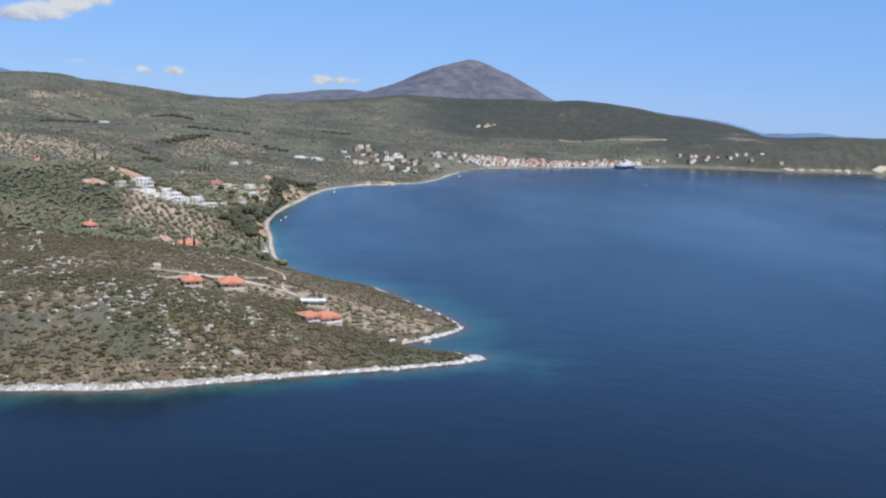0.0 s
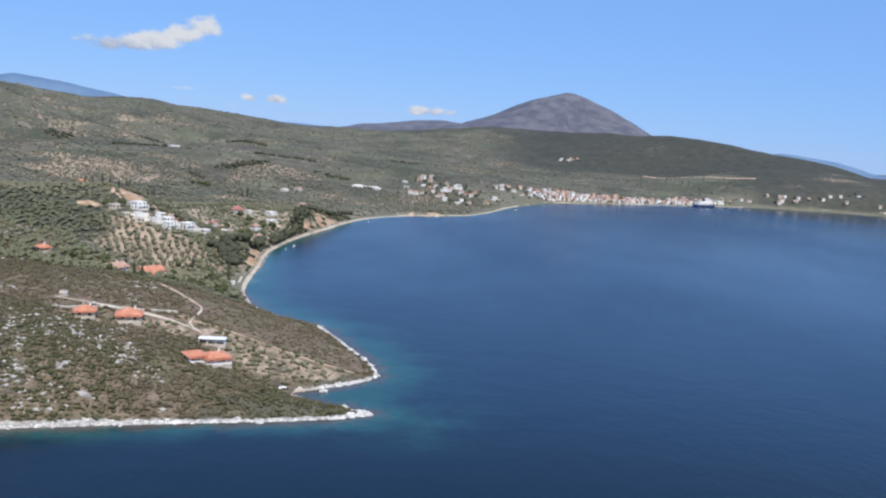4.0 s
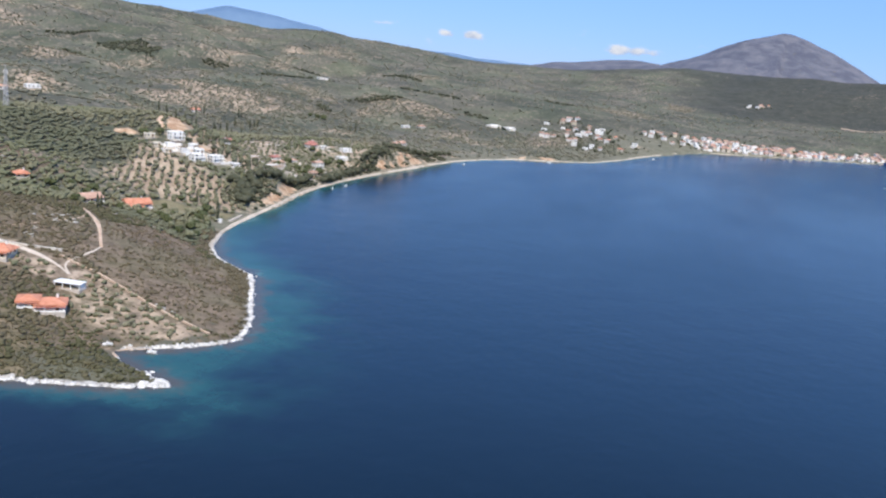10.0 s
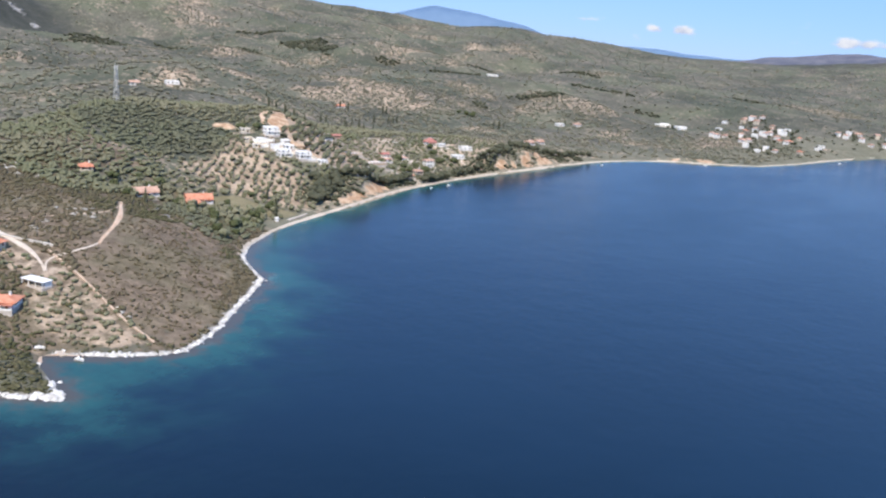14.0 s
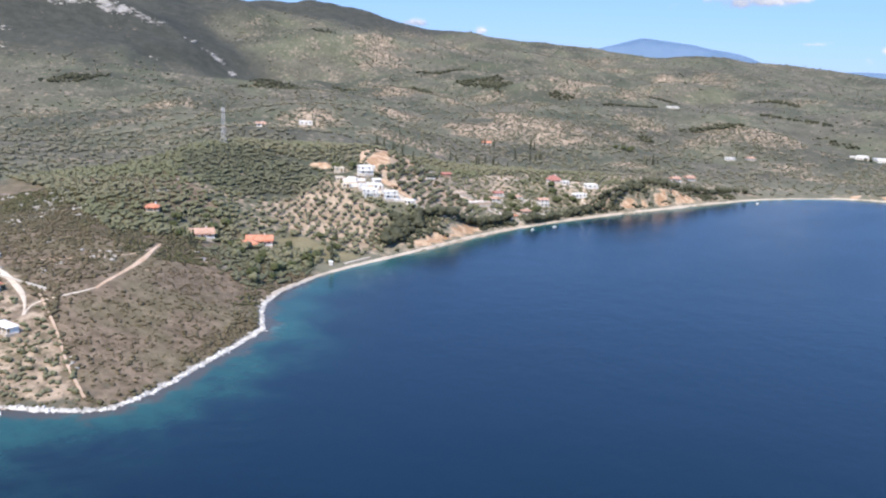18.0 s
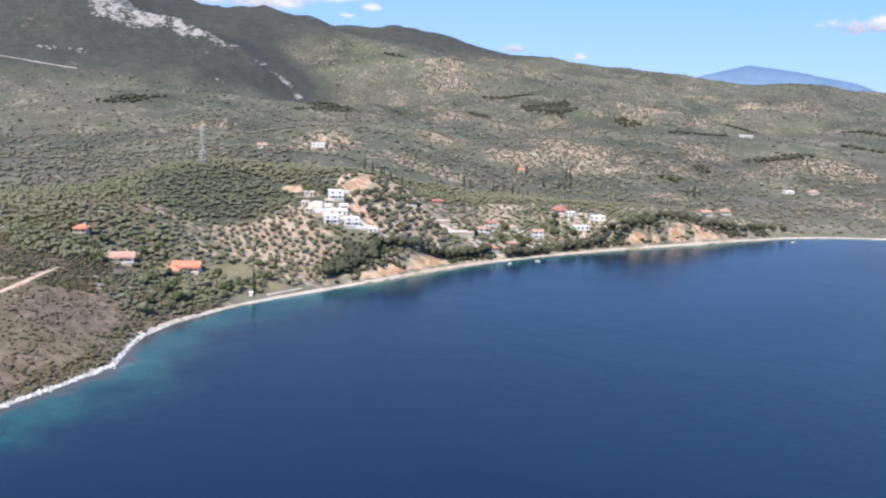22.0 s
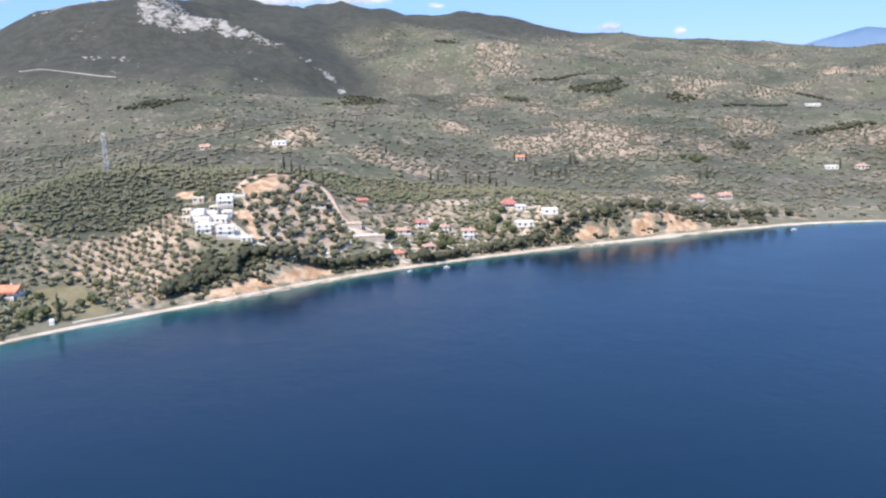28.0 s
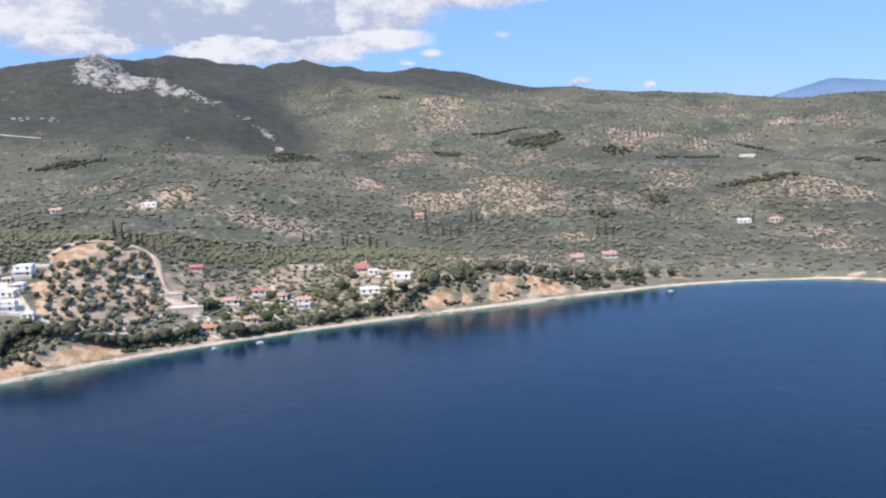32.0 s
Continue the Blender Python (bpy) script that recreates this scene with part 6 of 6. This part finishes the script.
broad = [tree("broadleaf_tree", "rounded green tree in a garden near the beach", "tree", OLIVE if k % 2 else FRESH, 3.0, 1.8, 11, 80 + k) for k in range(4)]
for o in broad:
    tagged(o, group="garden trees")
set_out(broad, belt, 0.65, 1.15)
set_out([tree("broadleaf_tree", "fresh green tree in a village garden", "tree", FRESH, 3.2, 1.6, 11, 90)],
        [(-186, 724), (-190, 728), (-182, 720), (-178, 742), (-168, 738), (-198, 760), (-176, 756), (-166, 756), (-162, 748), (-188, 786), (-176, 788), (-166, 790), (-192, 800), (-180, 802), (-170, 800), (-204, 812), (-228, 634), (-234, 624), (-192, 740), (-168, 728), (-362, 1118), (-368, 1112), (-374, 1120), (-366, 1126), (-378, 1110), (-358, 1110), (-371, 1130)], 0.7, 1.3)
set_out([cypress(1), cypress(2), cypress(3)],
        [(-133, 471), (-112, 541), (-145, 566), (-340, 854), (-341, 858), (-341, 866), (-340, 876), (-338, 881), (-329, 885), (-345, 825), (-344, 831), (-361, 949), (-359, 955), (-360, 963), (-291, 1054), (-286, 1058), (-283, 1063), (-438, 956), (-435, 967),
         (-413, 1003), (-412, 1008), (-283, 1215), (-375, 941), (-406, 811), (-140, 476), (-156, 498), (-262, 694), (-268, 690), (-258, 700), (-272, 686), (-252, 706), (-265, 698)], 0.75, 1.2)

# ---- shore rocks ----
ROCKS = []
for _ in range(8):
    v = ICO_V * rng.uniform(0.65, 1.2, (len(ICO_V), 1)) * np.array([1.2, 0.9, 0.7])
    ROCKS.append((v, ICO_F))
steps = np.arange(0, 1, 0.00055)
lens = np.append(0, np.cumsum(np.hypot(*np.diff(COAST[1:27], axis=0).T)))
at = steps * lens[-1]
px, py = np.interp(at, lens, COAST[1:27, 0]), np.interp(at, lens, COAST[1:27, 1])
n_r = len(px) * 3
px, py = np.repeat(px, 3), np.repeat(py, 3)
off = rng.normal(0, 1, (n_r, 2)) * 1.3
p = np.stack([px + off[:, 0], py + off[:, 1]], 1)
d = inland(p[:, 0], p[:, 1])
cove = (p[:, 0] < 8) & (p[:, 1] > 331) & (p[:, 1] < 354)
p = p[(d > -0.3) & (d < 1.2 + 0.9 * rough(p[:, 0], p[:, 1], 16, 2, 81)) & (~cove | (rng.uniform(0, 1, len(p)) < 0.06))]
tagged(plant("shore_rocks", p, rng.uniform(0.28, 0.8, len(p)), ROCKS, STONE, sink=0.0, seed=8), "bright white limestone rocks along the waterline", "rocks", kind="stuff")

# the largest blocks, at the tip of the cape and round the cove
heap_ob = tagged(new("cape_boulders"), "large white limestone boulders heaped at the cape tip", "boulders")
rr = random.Random(4)
blocks = []
for k in range(5):
    bm = bmesh.new()
    bmesh.ops.create_icosphere(bm, subdivisions=2, radius=1.0)
    for v in bm.verts:
        v.co = Vector((v.co.x * 1.25, v.co.y * 0.95, v.co.z * 0.75)) * (1 + 0.28 * noise.noise(v.co * 1.9 + Vector((7 * k, 0, 0))))
    me = bpy.data.meshes.new("boulder")
    bm.to_mesh(me)
    bm.free()
    me.materials.append(STONE)
    blocks.append(me)
for k in range(150):
    i = rr.choice((9, 10, 10, 10, 10, 11, 16, 17, 18, 19, 20, 21, 22, 5, 6, 7, 8))
    u = rr.random()
    q = COAST[i] * (1 - u) + COAST[i + 1] * u + np.array([rr.gauss(0, 0.7), rr.gauss(0, 0.7)])
    ob = new("boulder", blocks[k % 5])
    ob.parent = heap_ob
    size = rr.uniform(0.5, 1.2) if 9 <= i <= 12 else rr.uniform(0.4, 0.75)
    zq = max(float(height(np.array([q[0]]), np.array([q[1]]))[0]), -0.2)
    ob.matrix_basis = Matrix.LocRotScale((q[0], q[1], zq - 0.05 * size), Euler((rr.uniform(-0.4, 0.4), rr.uniform(-0.4, 0.4), rr.uniform(0, 6.28))), (size, size, size))

# crags and single dark shrubs on the mountainside
GREY = plain("grey_limestone", (0.24, 0.225, 0.195), (0.45, 0.43, 0.385), 0.5, 0.95, 0.8, 0.0, 2.0)
p, b, r = groves(7.0, (-1860, -1200, 560, 1080), lambda p, d, z, c, u: (c["stone"] > 0.24) & (u < 0.8), 21, 0.3, 0.5)
tagged(plant("crag_rocks", p, r.uniform(1.4, 4.8, len(p)), ROCKS, GREY, sink=1.0, tall=0.8, seed=21), "pale limestone crags breaking out of the mountainside", "rocks", kind="stuff")
p, b, r = groves(12.0, (-1700, -1000, 300, 2300), lambda p, d, z, c, u: (c["wild"] > 0.4) & (c["stone"] < 0.25) & (u < 0.012), 19, 0.3, 0.5)
tagged(plant("maquis", p, r.uniform(1.2, 3.0, len(p)), FAR_TREES, MAQUIS, sink=0.6, tall=0.5, seed=19), "dark evergreen shrubs on the mountainside", "scrub", kind="stuff")

OUTCROP = plain("weathered_limestone", (0.30, 0.28, 0.24), (0.58, 0.55, 0.49), 0.5, 0.95, 0.8, 0.0, 2.0)
# pale outcrops between the shrubs of the headland
r = np.random.default_rng(17)
p = np.stack([r.uniform(-260, 15, 14000), r.uniform(255, 470, 14000)], 1)
d = inland(p[:, 0], p[:, 1])
many = rough(p[:, 0], p[:, 1], 22, 2, 71) + 0.7 * rough(p[:, 0], p[:, 1], 7, 2, 72) + 0.7 * oval(p[:, 0], p[:, 1], -160, 312, 90, 42, 20)
p = p[(d > 4) & (many > 0.54) & (patch(p[:, 0], p[:, 1], HEAD_FIELD) < 0.5) & (patch(p[:, 0], p[:, 1], PLOT) < 0.5) & clear(p)]
tagged(plant("rock_outcrops", p, 0.35 + 1.1 * r.uniform(0, 1, len(p)) ** 2, ROCKS, OUTCROP, sink=0.1, tall=0.75, seed=9), "pale grey limestone outcrops between low shrubs", "rocks", kind="stuff")
